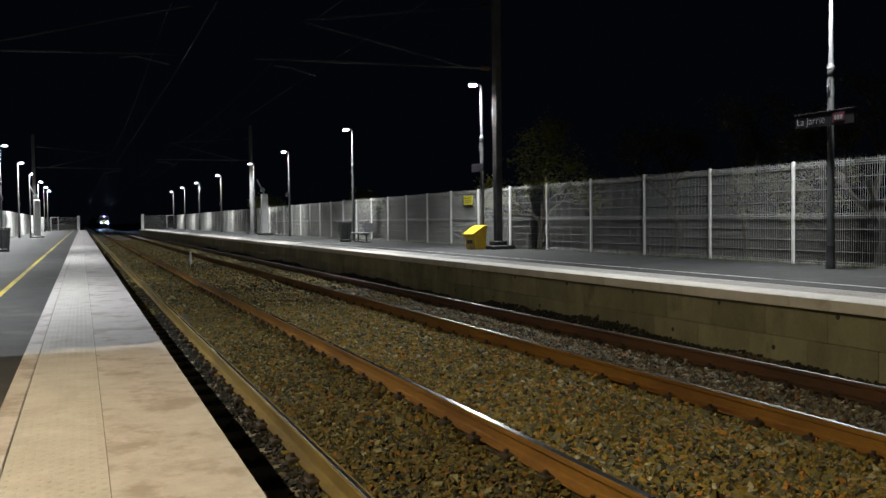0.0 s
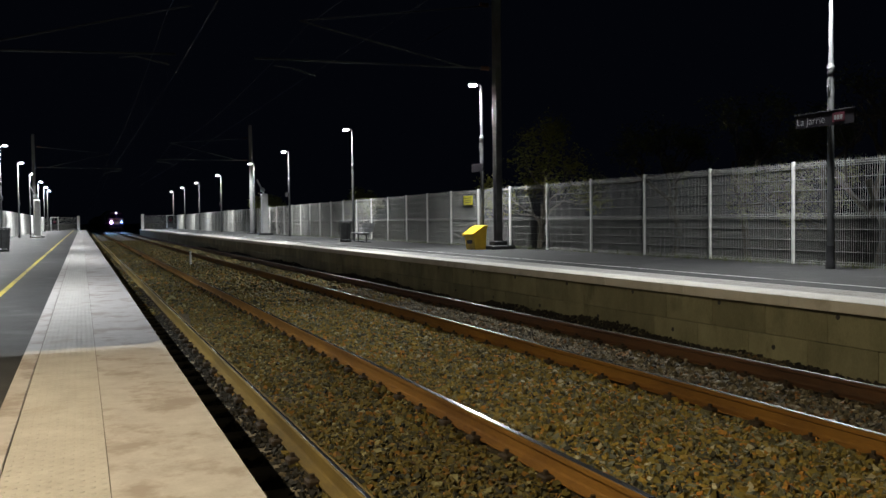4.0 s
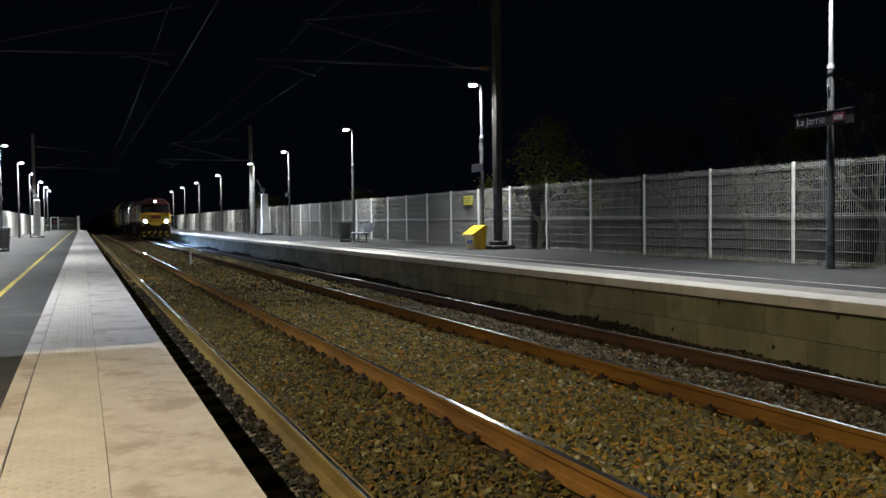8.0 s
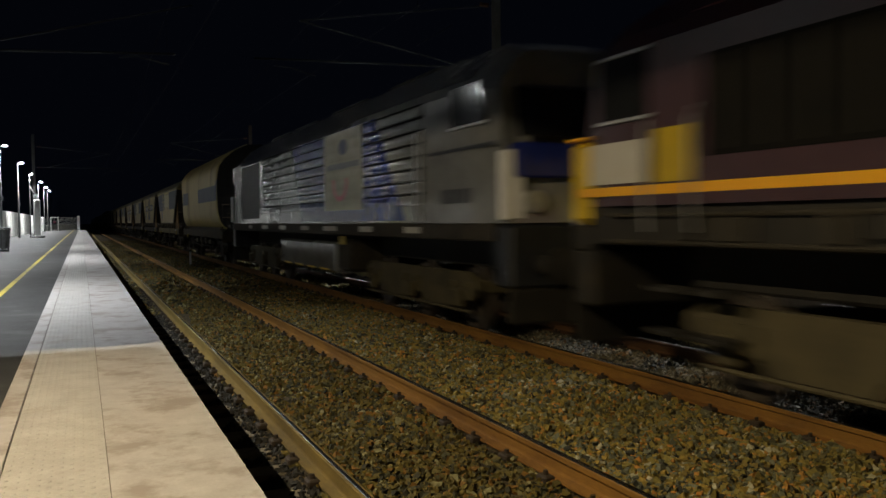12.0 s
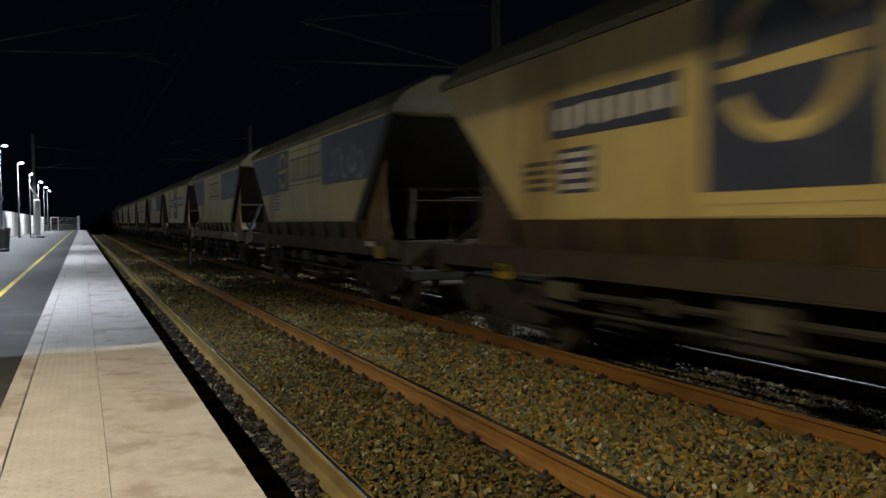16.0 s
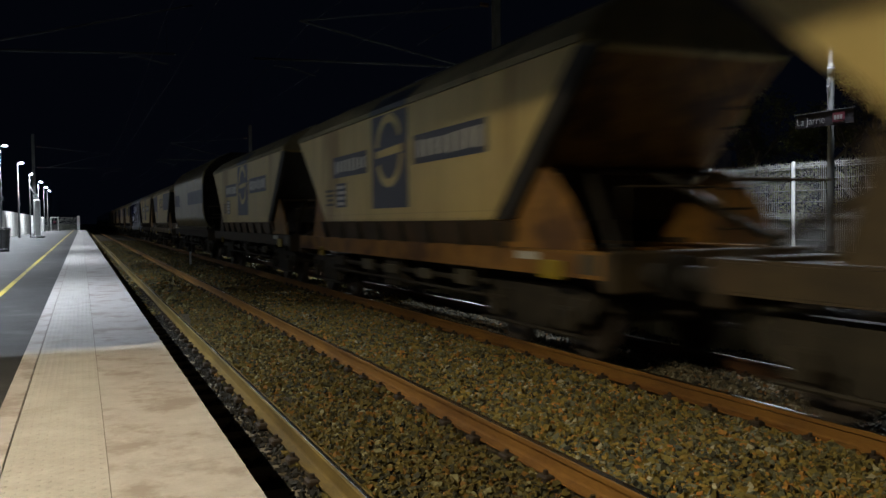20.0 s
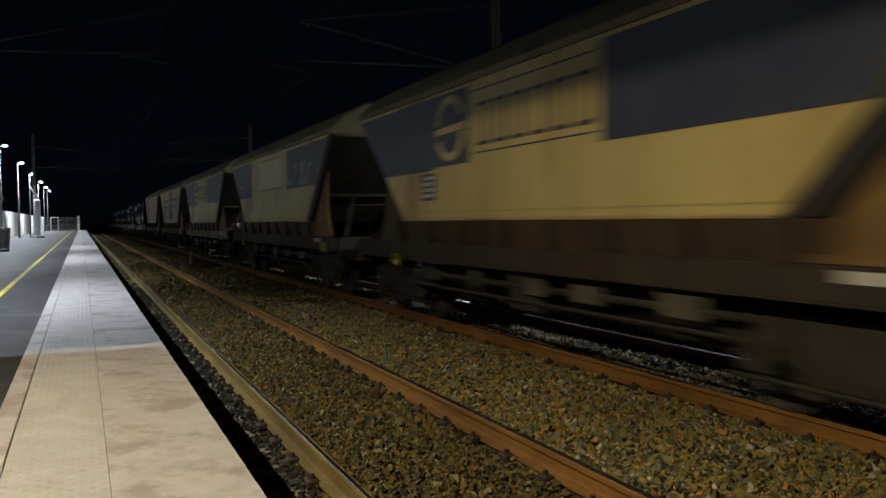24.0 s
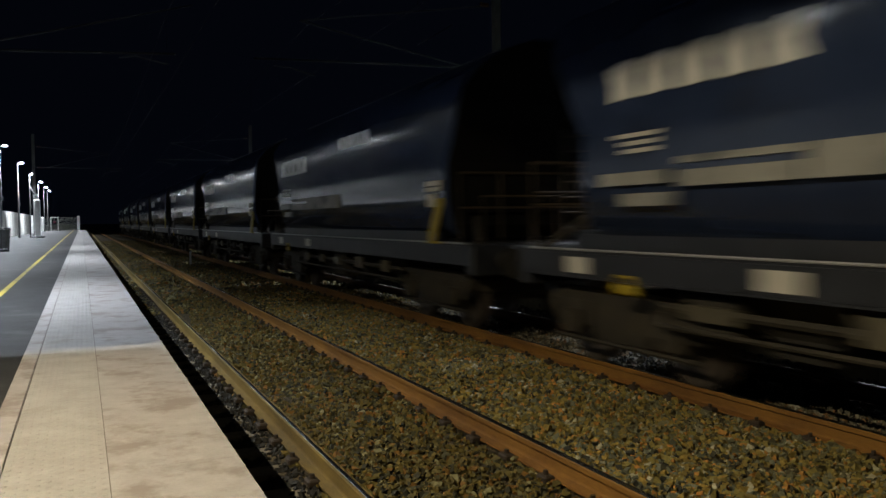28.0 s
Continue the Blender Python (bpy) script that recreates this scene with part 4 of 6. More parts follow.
M_DARKFRAME = surface("dark_grey_frame", (0.008, 0.009, 0.012), (0.022, 0.024, 0.030), 0.5, scale=3, bump=0.1)
M_TAG = surface("pale_graffiti", (0.20, 0.195, 0.175), (0.34, 0.335, 0.30), 0.6, scale=4, bump=0.0, stain=(0.09, 0.095, 0.10), stain_at=0.5)
M_TEAL = surface("teal_graffiti", (0.012, 0.10, 0.11), (0.025, 0.17, 0.17), 0.6, bump=0.0)
M_LETTER_HIGHLIGHT = surface("letter_and_highlight_white", (0.50, 0.50, 0.47), (0.66, 0.66, 0.62), 0.25, scale=6, bump=0.0, stain=(0.16, 0.16, 0.17), stain_at=0.56)
M_LABEL = surface("pale_label_paint", (0.44, 0.42, 0.36), (0.56, 0.54, 0.48), 0.5, bump=0.0)
M_PLATE = surface("dirty_cream_plate", (0.05, 0.043, 0.027), (0.11, 0.095, 0.06), 0.6, bump=0.05)
M_YBOX = surface("yellow_handle_paint", (0.24, 0.17, 0.006), (0.36, 0.27, 0.012), 0.5, bump=0.02)

store = {}


def shared(key, build, material, smooth=False):
    """Mesh data built once for alike parts."""
    if key not in store:
        store[key] = build().data(key.split(":")[0], material, smooth)
    return store[key]


wheels = {}      # place on the bogie -> axles there


def axle_data():
    m = Mesh()
    m.tube([(-0.95, 0, 0), (0.95, 0, 0)], 0.075, 10)
    for s in (-1, 1):
        m.lathe([(s * 0.68, 0.10), (s * 0.69, 0.30), (s * 0.70, 0.38), (s * 0.685, 0.485), (s * 0.715, 0.485), (s * 0.72, 0.462), (s * 0.815, 0.458), (s * 0.815, 0.38), (s * 0.79, 0.30), (s * 0.80, 0.12), (s * 0.84, 0.10)], "x", 28)
        for k in range(6):
            a = k * math.pi / 3
            m.tube([(s * 0.78, 0.22 * math.cos(a), 0.22 * math.sin(a)), (s * 0.806, 0.22 * math.cos(a), 0.22 * math.sin(a))], 0.035, 6)
    return m


def bogie_frame(offsets):
    m = Mesh()
    lo, hi = offsets[0] - 0.55, offsets[-1] + 0.55
    for s in (-1, 1):
        prof = [(lo, 0.62), (lo + 0.12, 0.50)]
        for a, b in zip(offsets, offsets[1:]):
            prof += [(a + 0.30, 0.50), (a + 0.45, 0.32), (b - 0.45, 0.32), (b - 0.30, 0.50)]
        prof += [(hi - 0.12, 0.50), (hi, 0.62), (hi, 0.74), (hi - 0.3, 0.86), (lo + 0.3, 0.86), (lo, 0.74)]
        m.plate(prof, "x", s * 0.94, s * 1.06)
        for o in offsets:
            m.bbox(min(s * 1.05, s * 1.17), max(s * 1.05, s * 1.17), o - 0.16, o + 0.16, 0.34, 0.62, 0.03)
            for d in (-0.28, 0.28):
                m.tube([(s * 1.04, o + d, 0.46), (s * 1.04, o + d, 0.72)], 0.075, 8)
        m.tube([(s * 1.1, lo + 0.2, 0.30), (s * 1.1, hi - 0.2, 0.30)], 0.025, 6)
    for o in (lo + 0.15, (lo + hi) / 2, hi - 0.15):
        m.bbox(-0.95, 0.95, o - 0.09, o + 0.09, 0.55, 0.74, 0.02)
    m.lathe([(0.74, 0.30), (0.98, 0.26)], "z", 14)
    return m


def bogie(parent, y, offsets, kind):
    b = part("bogie", shared("bogie_frame:" + kind, lambda: bogie_frame(offsets), M_DUST if kind == "three" else M_BOGIE), None, parent, "dusty cast bogie frame", at=pose(0, y, 0))
    for o in offsets:
        w = part("wheelset", shared("wheelset:", axle_data, M_WHEEL), None, b, "steel wheels on an axle", at=pose(0, o, 0.46))
        wheels.setdefault(o, []).append(w)
    return b


def couplings(parent, front, rear, height=1.05):
    """Buffers, hook and brake hoses at both ends."""
    def build(s):
        m = Mesh()
        m.lathe([(0, 0.12), (s * 0.30, 0.12), (s * 0.31, 0.08), (s * 0.50, 0.08), (s * 0.51, 0.225), (s * 0.55, 0.225), (s * 0.565, 0.15)], "y", 18)
        return m
    for y, s in ((front, -1), (rear, 1)):
        for x in (-0.87, 0.87):
            part("buffer", shared("buffer:%d" % s, lambda: build(s), M_UNDER, True), None, parent, "round steel buffer", at=pose(x, y, height))
        part("coupling", shared("coupling:%d" % s, lambda: Mesh().bbox(-0.04, 0.04, min(0, s * 0.5), max(0, s * 0.5), -0.05, 0.05, 0.01).tube([(0, s * 0.4, 0), (0.05, s * 0.48, -0.25), (0, s * 0.5, -0.4)], 0.03, 6), M_UNDER), None, parent, at=pose(0, y, height))
        for hx in (-0.3, 0.3):
            part("brake_hose", shared("hose:%d" % s, lambda: Mesh().tube([(0, 0, 0), (0, s * 0.2, -0.1), (0, s * 0.32, -0.35), (0, s * 0.45, -0.42)], 0.025, 6), M_BLACK, True), None, parent, at=pose(hx, y, height - 0.1))


def decal(parent, name, outline, material, x, label="", proud=0.004):
    """A flat painted field in the plane of a vehicle's side."""
    return part(name, Mesh().plate(outline, "x", x - proud, x), material, parent, label)


def rib(parent, y0, y1, z, x, r, material, label=""):
    """A rounded louvre rib along a vehicle's side."""
    return part("louvre", Mesh().tube([(x, y0, z), (x, y1, z)], r, 8), material, parent, label, smooth=True)


def rect(y0, y1, z0, z1):
    return [(y0, z0), (y1, z0), (y1, z1), (y0, z1)]


def bars(parent, y0, y1, z0, z1, n, material, x, rng, name="letter_bar"):
    """Unreadable lettering as plain bars."""
    w = (y1 - y0) / n
    for i in range(n):
        a = y0 + i * w + 0.12 * w
        b = y0 + (i + 1) * w - 0.28 * w
        part(name, Mesh().plate(rect(a, b, z0 + rng.uniform(0, 0.12) * (z1 - z0), z1 - rng.uniform(0, 0.12) * (z1 - z0)), "x", x - 0.004, x), material, parent)


def rows_of_print(parent, y0, y1, z0, z1, n, material, x, rng):
    """Small unreadable print as plain rows."""
    h = (z1 - z0) / n
    for i in range(n):
        part("print_bar", Mesh().plate(rect(y0 + rng.uniform(0, 0.1) * (y1 - y0), y1 - rng.uniform(0, 0.25) * (y1 - y0), z0 + (i + 0.2) * h, z0 + (i + 0.75) * h), "x", x - 0.004, x), material, parent)


def rounded_mark(parent, cy, cz, r, material, x):
    """A plain ring with a bar, in place of the operator's mark."""
    m = Mesh()
    n = 28
    for lo, hi in ((0.16, 2.70), (math.pi + 0.16, math.pi + 2.70)):
        ring = []
        for k in range(n):
            a = lo + (hi - lo) * k / (n - 1)
            ring.append([(xx, cy + rr * math.cos(a) * 1.12, cz + rr * math.sin(a)) for xx, rr in ((x - 0.004, r), (x - 0.004, r * 0.77), (x, r * 0.77), (x, r))])
        m.loft(ring)
    m.plate([(cy - r * 1.1, cz - r * 0.10), (cy + r * 1.1, cz - 0.16 * r), (cy + r * 1.1, cz + 0.03 * r), (cy - r * 1.1, cz + 0.12 * r)], "x", x - 0.004, x)
    return part("mark", m, material, parent, "plain round mark")


# lead locomotive, nose at y = 0
def body_ring(y, hw, bottom, shoulder, top, flat=0.72):
    half = [(hw, bottom), (hw, shoulder), (hw - 0.10, shoulder + 0.17), (hw - 0.32, shoulder + 0.40), (flat, top - 0.04), (flat * 0.5, top)]
    return [(x, y, z) for x, z in half] + [(-x, y, z) for x, z in reversed(half)]


def lead_locomotive(at):
    t = thing("diesel_locomotive", "maroon and golden-yellow heavy diesel locomotive with lit headlights", "locomotive", "locomotives", at=at)
    W = 1.32
    part("body", Mesh().loft([body_ring(y, W, 1.75, 3.25, 3.88) for y in (2.3, 18.6)]), M_MAROON, t, "maroon louvred body")
    for y0, y1, s in ((0.0, 2.3, 1), (20.6, 18.6, -1)):
        rings = [[(W - 0.10, y0, 1.30), (W - 0.02, y0 + s * 0.10, 1.30), (W - 0.02, y0 + s * 0.10, 2.44), (W - 0.10, y0, 2.44), (-W + 0.10, y0, 2.44), (-W + 0.02, y0 + s * 0.10, 2.44), (-W + 0.02, y0 + s * 0.10, 1.30), (-W + 0.10, y0, 1.30)]]
        cab = Mesh().loft([body_ring(y1, W, 1.75, 3.25, 3.88), body_ring(y0 + s * 0.95, W, 1.75, 3.25, 3.86), [(x * 0.93, y0 + s * (0.10 + 0.45 * max(0, (z - 2.45)) / 1.2), z) for x, yy, z in body_ring(0, W, 1.75, 3.22, 3.72)]])
        part("cab", cab, M_MAROON, t, "maroon driving cab")
        nose = Mesh().bbox(-W + 0.01, W - 0.01, min(y0, y0 + s * 0.35), max(y0, y0 + s * 0.35), 1.56, 2.45, 0.07)
        part("nose", nose, M_NOSE, t, "warning-yellow nose")
        part("lower_nose", Mesh().bbox(-W + 0.02, W - 0.02, min(y0 + s * 0.02, y0 + s * 0.35), max(y0 + s * 0.02, y0 + s * 0.35), 1.28, 1.558, 0.03), M_UNDER, t, "grimy black lower nose")
        part("nose_crease", Mesh().bbox(-W + 0.06, W - 0.06, min(y0 - s * 0.012, y0 + s * 0.02), max(y0 - s * 0.012, y0 + s * 0.02), 1.80, 1.83, 0.004), M_UNDER, t)
        part("cab_roof_line", Mesh().tube([(-1.05, y0 + s * 0.42, 3.44), (1.05, y0 + s * 0.42, 3.44)], 0.02, 6), M_RED, t, "thin red line over the windscreens")
        for cx in (-1.12, 1.12):
            part("corner_lamp", Mesh().bbox(cx - 0.08, cx + 0.08, min(y0 - s * 0.04, y0), max(y0 - s * 0.04, y0), 1.34, 1.46, 0.015), M_STRIPE, t, "orange corner lamp")
        part("nose_ledge", Mesh().bbox(-W, W, min(y0 - s * 0.02, y0 + s * 0.3), max(y0 - s * 0.02, y0 + s * 0.3), 2.45, 2.49, 0.01), M_STRIPE, t)
        for cx in (-0.62, 0.62):
            pts = [(cx - 0.52, 2.62), (cx + 0.52, 2.62), (cx + 0.46, 3.30), (cx - 0.46, 3.30)]
            ring = [[(x, y0 + s * (0.10 + 0.375 * (z - 2.45)) - s * d, z) for x, z in pts] for d in (0.02, -0.02)]
            part("windscreen", Mesh().loft(ring), M_GLASS, t, "dark windscreen pane")
            part("wiper", Mesh().tube([(cx, y0 + s * 0.10, 2.55), (cx + 0.2, y0 + s * 0.22, 2.95)], 0.012, 5), M_BLACK, t)
        part("emblem", Mesh().box(-0.42, 0.42, min(y0 - s * 0.006, y0), max(y0 - s * 0.006, y0), 1.96, 2.28), M_RED, t, "plain red emblem")
        for k in range(4):
            part("emblem_bar", Mesh().plate([(-0.36 + 0.2 * k, 1.98), (-0.26 + 0.2 * k, 1.98), (-0.16 + 0.2 * k, 2.26), (-0.26 + 0.2 * k, 2.26)], "y", min(y0 - s * 0.010, y0 - s * 0.006), max(y0 - s * 0.010, y0 - s * 0.006)), M_MAROON, t)
        for cx in (-0.90, 0.90):
            hs = part("headlight_housing", Mesh().lathe([(y0 - s * 0.005, 0.02), (y0 - s * 0.006, 0.13), (y0 - s * 0.12, 0.135), (y0 - s * 0.125, 0.150), (y0 - s * 0.10, 0.160), (y0 + s * 0.05, 0.165)], "y", 20, (cx, 0, 1.75)), M_BLACK, t, "round headlight housing")
            if s > 0:
                ring = [[(cx + 1.13 * r * math.cos(a), yy, 1.75 + 1.02 * r * math.sin(a)) for yy, r in ((-0.118, 0.032), (-0.118, 0.132), (-0.112, 0.132), (-0.112, 0.032))] for a in [2 * math.pi * k / 24 for k in range(25)]]
                part("headlight_glass", Mesh().loft(ring, True, False), M_RIM, hs, "glaring bluish-white headlight glass")
                part("headlight_bulb", Mesh().lathe([(-0.007, 0.006), (-0.012, 0.02), (-0.008, 0.021)], "y", 14, (cx, 0, 1.75)), M_HEAD, hs, "bright bulb deep in its housing")
            part("marker_box", Mesh().bbox(cx - 0.16, cx + 0.16, min(y0 - s * 0.03, y0), max(y0 - s * 0.03, y0), 1.95, 2.03, 0.01), M_GALV, t, "pale marker light box")
        hood = part("top_light_housing", Mesh().bbox(-0.17, 0.17, min(y0 + s * 0.16, y0 + s * 0.6), max(y0 + s * 0.16, y0 + s * 0.6), 3.40, 3.68, 0.04), M_MAROON, t, "housing of the top light")
        if s > 0:
            part("top_light_lens", Mesh().lathe([(0.155, 0.02), (0.15, 0.075), (0.16, 0.095)], "y", 16, (0, 0, 3.54)), M_TOP, hood, "white top light")
        # buffer beam with warning chevrons, steps and ploughs
        part("buffer_beam", Mesh().bbox(-1.28, 1.28, min(y0, y0 + s * 0.4), max(y0, y0 + s * 0.4), 0.70, 1.30, 0.03), M_UNDER, t, "black buffer beam")
        for k in range(5):
            x = -1.08 + 0.48 * k
            part("chevron", Mesh().plate([(x - 0.16, 0.62), (x + 0.04, 0.62), (x + 0.20, 0.86), (x, 0.86)], "y", min(y0 - s * 0.016, y0 - s * 0.012), max(y0 - s * 0.016, y0 - s * 0.012)), M_NOSE, t, "yellow warning stripe")
        part("nose_chevron", Mesh().plate([(-0.34, 1.38), (0.34, 1.38), (0.62, 1.60), (-0.62, 1.60)], "y", min(y0 - s * 0.008, y0 + s * 0.02), max(y0 - s * 0.008, y0 + s * 0.02)), M_NOSE, t, "yellow field under the nose")
        part("plough", Mesh().plate([(-1.25, 0.28), (1.25, 0.28), (1.28, 0.58), (1.28, 0.88), (-1.28, 0.88), (-1.28, 0.58)], "y", min(y0 - s * 0.012, y0 + s * 0.05), max(y0 - s * 0.012, y0 + s * 0.05)), M_UNDER, t, "black snow plough plate")
        for cx in (-1.0, -0.35, 0.35, 1.0):
            part("plough_mark", Mesh().box(cx - 0.13, cx + 0.13, min(y0 - s * 0.02, y0 - s * 0.013), max(y0 - s * 0.02, y0 - s * 0.013), 0.38, 0.50), M_NOSE, t)
        for cx in (-1.18, 1.18):
            part("handrail", Mesh().tube([(cx, y0 - s * 0.05, 1.35), (cx, y0 - s * 0.10, 1.6), (cx, y0 - s * 0.10, 2.2), (cx, y0 - s * 0.03, 2.35)], 0.018, 6), M_GALV, t)
    # painted fields on the side towards the near platform
    X = -W - 0.002
    decal(t, "yellow_band", [(3.75, 2.52), (12.6, 2.52), (12.17, 1.96), (15.2, 1.96), (15.2, 2.42), (13.75, 2.45), (14.25, 3.25), (3.75, 3.25)], M_GOLD, X, "broad golden-yellow band")
    decal(t, "lower_stripe", rect(0.2, 20.4, 1.85, 1.94), M_STRIPE, X, "thin orange-yellow stripe")
    decal(t, "yellow_end", rect(18.55, 19.1, 1.96, 2.45), M_GOLD, X)
    decal(t, "pale_patch", rect(19.2, 20.2, 1.97, 2.38), M_LABEL, X, "pale notice patch")
    decal(t, "cab_emblem", rect(1.0, 1.42, 2.02, 2.28), M_GOLD, X, "plain golden emblem")
    decal(t, "emblem_bar_side", rect(1.02, 1.40, 1.96, 1.99), M_GOLD, X)
    ring = [[(xx, 12.35 + r * 1.25 * math.cos(a), 2.89 + r * math.sin(a)) for xx, r in ((X - 0.026, 0.34), (X - 0.026, 0.22), (X - 0.005, 0.22), (X - 0.005, 0.34))] for a in [0.5 + 5.3 * k / 20 for k in range(21)]]
    part("round_mark", Mesh().loft(ring), M_MAROON, t, "plain maroon ring mark")
    for k in range(4):
        decal(t, "mark_bar", [(5.5 + 0.85 * k, 2.68), (6.1 + 0.85 * k, 2.68), (6.2 + 0.85 * k, 3.1), (5.6 + 0.85 * k, 3.1)], M_DULLRED, X - 0.022, "plain dark red mark bar")
    for k in range(9):
        rib(t, 3.85, 13.3 + 0.07 * k, 2.57 + 0.078 * k, X - 0.004, 0.018, M_GOLD, "yellow louvre rib")
    for k in range(6):
        rib(t, 3.85, 11.9, 2.0 + 0.082 * k, X, 0.016, M_MAROON)
    for y0, y1, z0, z1 in ((0.82, 1.86, 2.55, 3.22), (19.2, 20.0, 2.6, 3.2)):
        w = decal(t, "cab_window", rect(y0, y1, z0, z1), M_GLASS, X, "dark cab side window")
        for z in (z0 - 0.02, z1 + 0.018):
            part("window_rail", Mesh().bbox(X - 0.03, X, y0 - 0.03, y1 + 0.03, z - 0.018, z + 0.018, 0.005), M_GALV, w)
    decal(t, "grille", rect(15.4, 18.4, 2.15, 3.02), M_VOID, X, "black radiator grille")
    for k in range(7):
        part("grille_bar", Mesh().box(X - 0.02, X - 0.004, 15.4 + 0.45 * k, 15.44 + 0.45 * k, 2.2, 2.98), M_UNDER, t)
    decal(t, "cab_door", rect(2.9, 3.6, 1.80, 3.22), M_GOLD, X - 0.003, "yellow cab door")
    part("door_window", Mesh().plate(rect(3.0, 3.5, 2.6, 3.1), "x", X - 0.012, X - 0.008), M_GLASS, t)
    for y in (2.8, 3.7, 18.5, 19.15):
        part("handrail", Mesh().tube([(X - 0.05, y, 1.5), (X - 0.07, y, 1.7), (X - 0.07, y, 2.5), (X - 0.02, y, 2.6)], 0.016, 6), M_GALV, t)
    # roof, underframe, tanks
    part("roof_line", Mesh().bbox(-1.20, -1.17, 2.3, 18.6, 3.44, 3.465, 0.006), M_DULLRED, t, "thin red cant-rail line")
    for y in (5.0, 7.6, 10.2, 12.8, 15.6):
        part("roof_hatch", Mesh().bbox(-0.62, 0.62, y - 0.9, y + 0.9, 3.86, 3.94, 0.02), M_UNDER, t)
    part("solebar", Mesh().bbox(-1.26, 1.26, 0.3, 20.3, 1.36, 1.76, 0.02), M_UNDER, t, "grimy underframe")
    part("fuel_tank", Mesh().plate([(-1.28, 0.62), (-1.1, 0.46), (1.1, 0.46), (1.28, 0.62), (1.28, 1.20), (-1.28, 1.20)], "y", 7.15, 12.85), M_DUST, t, "long dusty fuel tank")
    part("tank_pipe", Mesh().tube([(-1.30, 7.4, 1.12), (-1.30, 12.6, 1.12)], 0.02, 8), M_UNDER, t)
    part("underfloor_gear", Mesh().bbox(-0.62, 0.62, 1.2, 19.4, 0.92, 1.37, 0.03).bbox(-1.1, 1.1, 6.2, 7.2, 0.5, 1.37, 0.03).bbox(-1.1, 1.1, 12.8, 14.0, 0.5, 1.37, 0.03), M_UNDER, t)
    r1 = random.Random(21)
    for k in range(22):
        y = 1.2 + 0.83 * k + r1.uniform(-0.15, 0.15)
        part("frame_fitting", Mesh().bbox(-1.30 - r1.uniform(0, 0.05), -1.24, y, y + r1.uniform(0.12, 0.5), 1.42 + r1.uniform(0, 0.1), 1.6 + r1.uniform(0, 0.12), 0.01), M_BOGIE if k % 3 else M_UNDER, t)
    for z in (1.40, 1.66):
        part("frame_pipe", Mesh().tube([(-1.29, 0.6, z), (-1.29, 19.9, z)], 0.022, 6), M_BOGIE, t)
    for y in (6.4, 13.6, 14.4):
        part("equipment_box", Mesh().bbox(-1.25, 1.25, y - 0.3, y + 0.3, 0.75, 1.36, 0.03), M_DUST, t)
    for y in (2.75, 3.35, 18.35, 18.95):
        for z in (0.55, 0.95):
            part("cab_step", Mesh().bbox(-1.36, -1.12, y - 0.22, y + 0.22, z, z + 0.05, 0.008), M_UNDER, t)
    for y in (4.3, 16.4):
        bogie(t, y, (-2.0, 0.0, 2.0), "three")
    couplings(t, 0.0, 20.6)
    return t


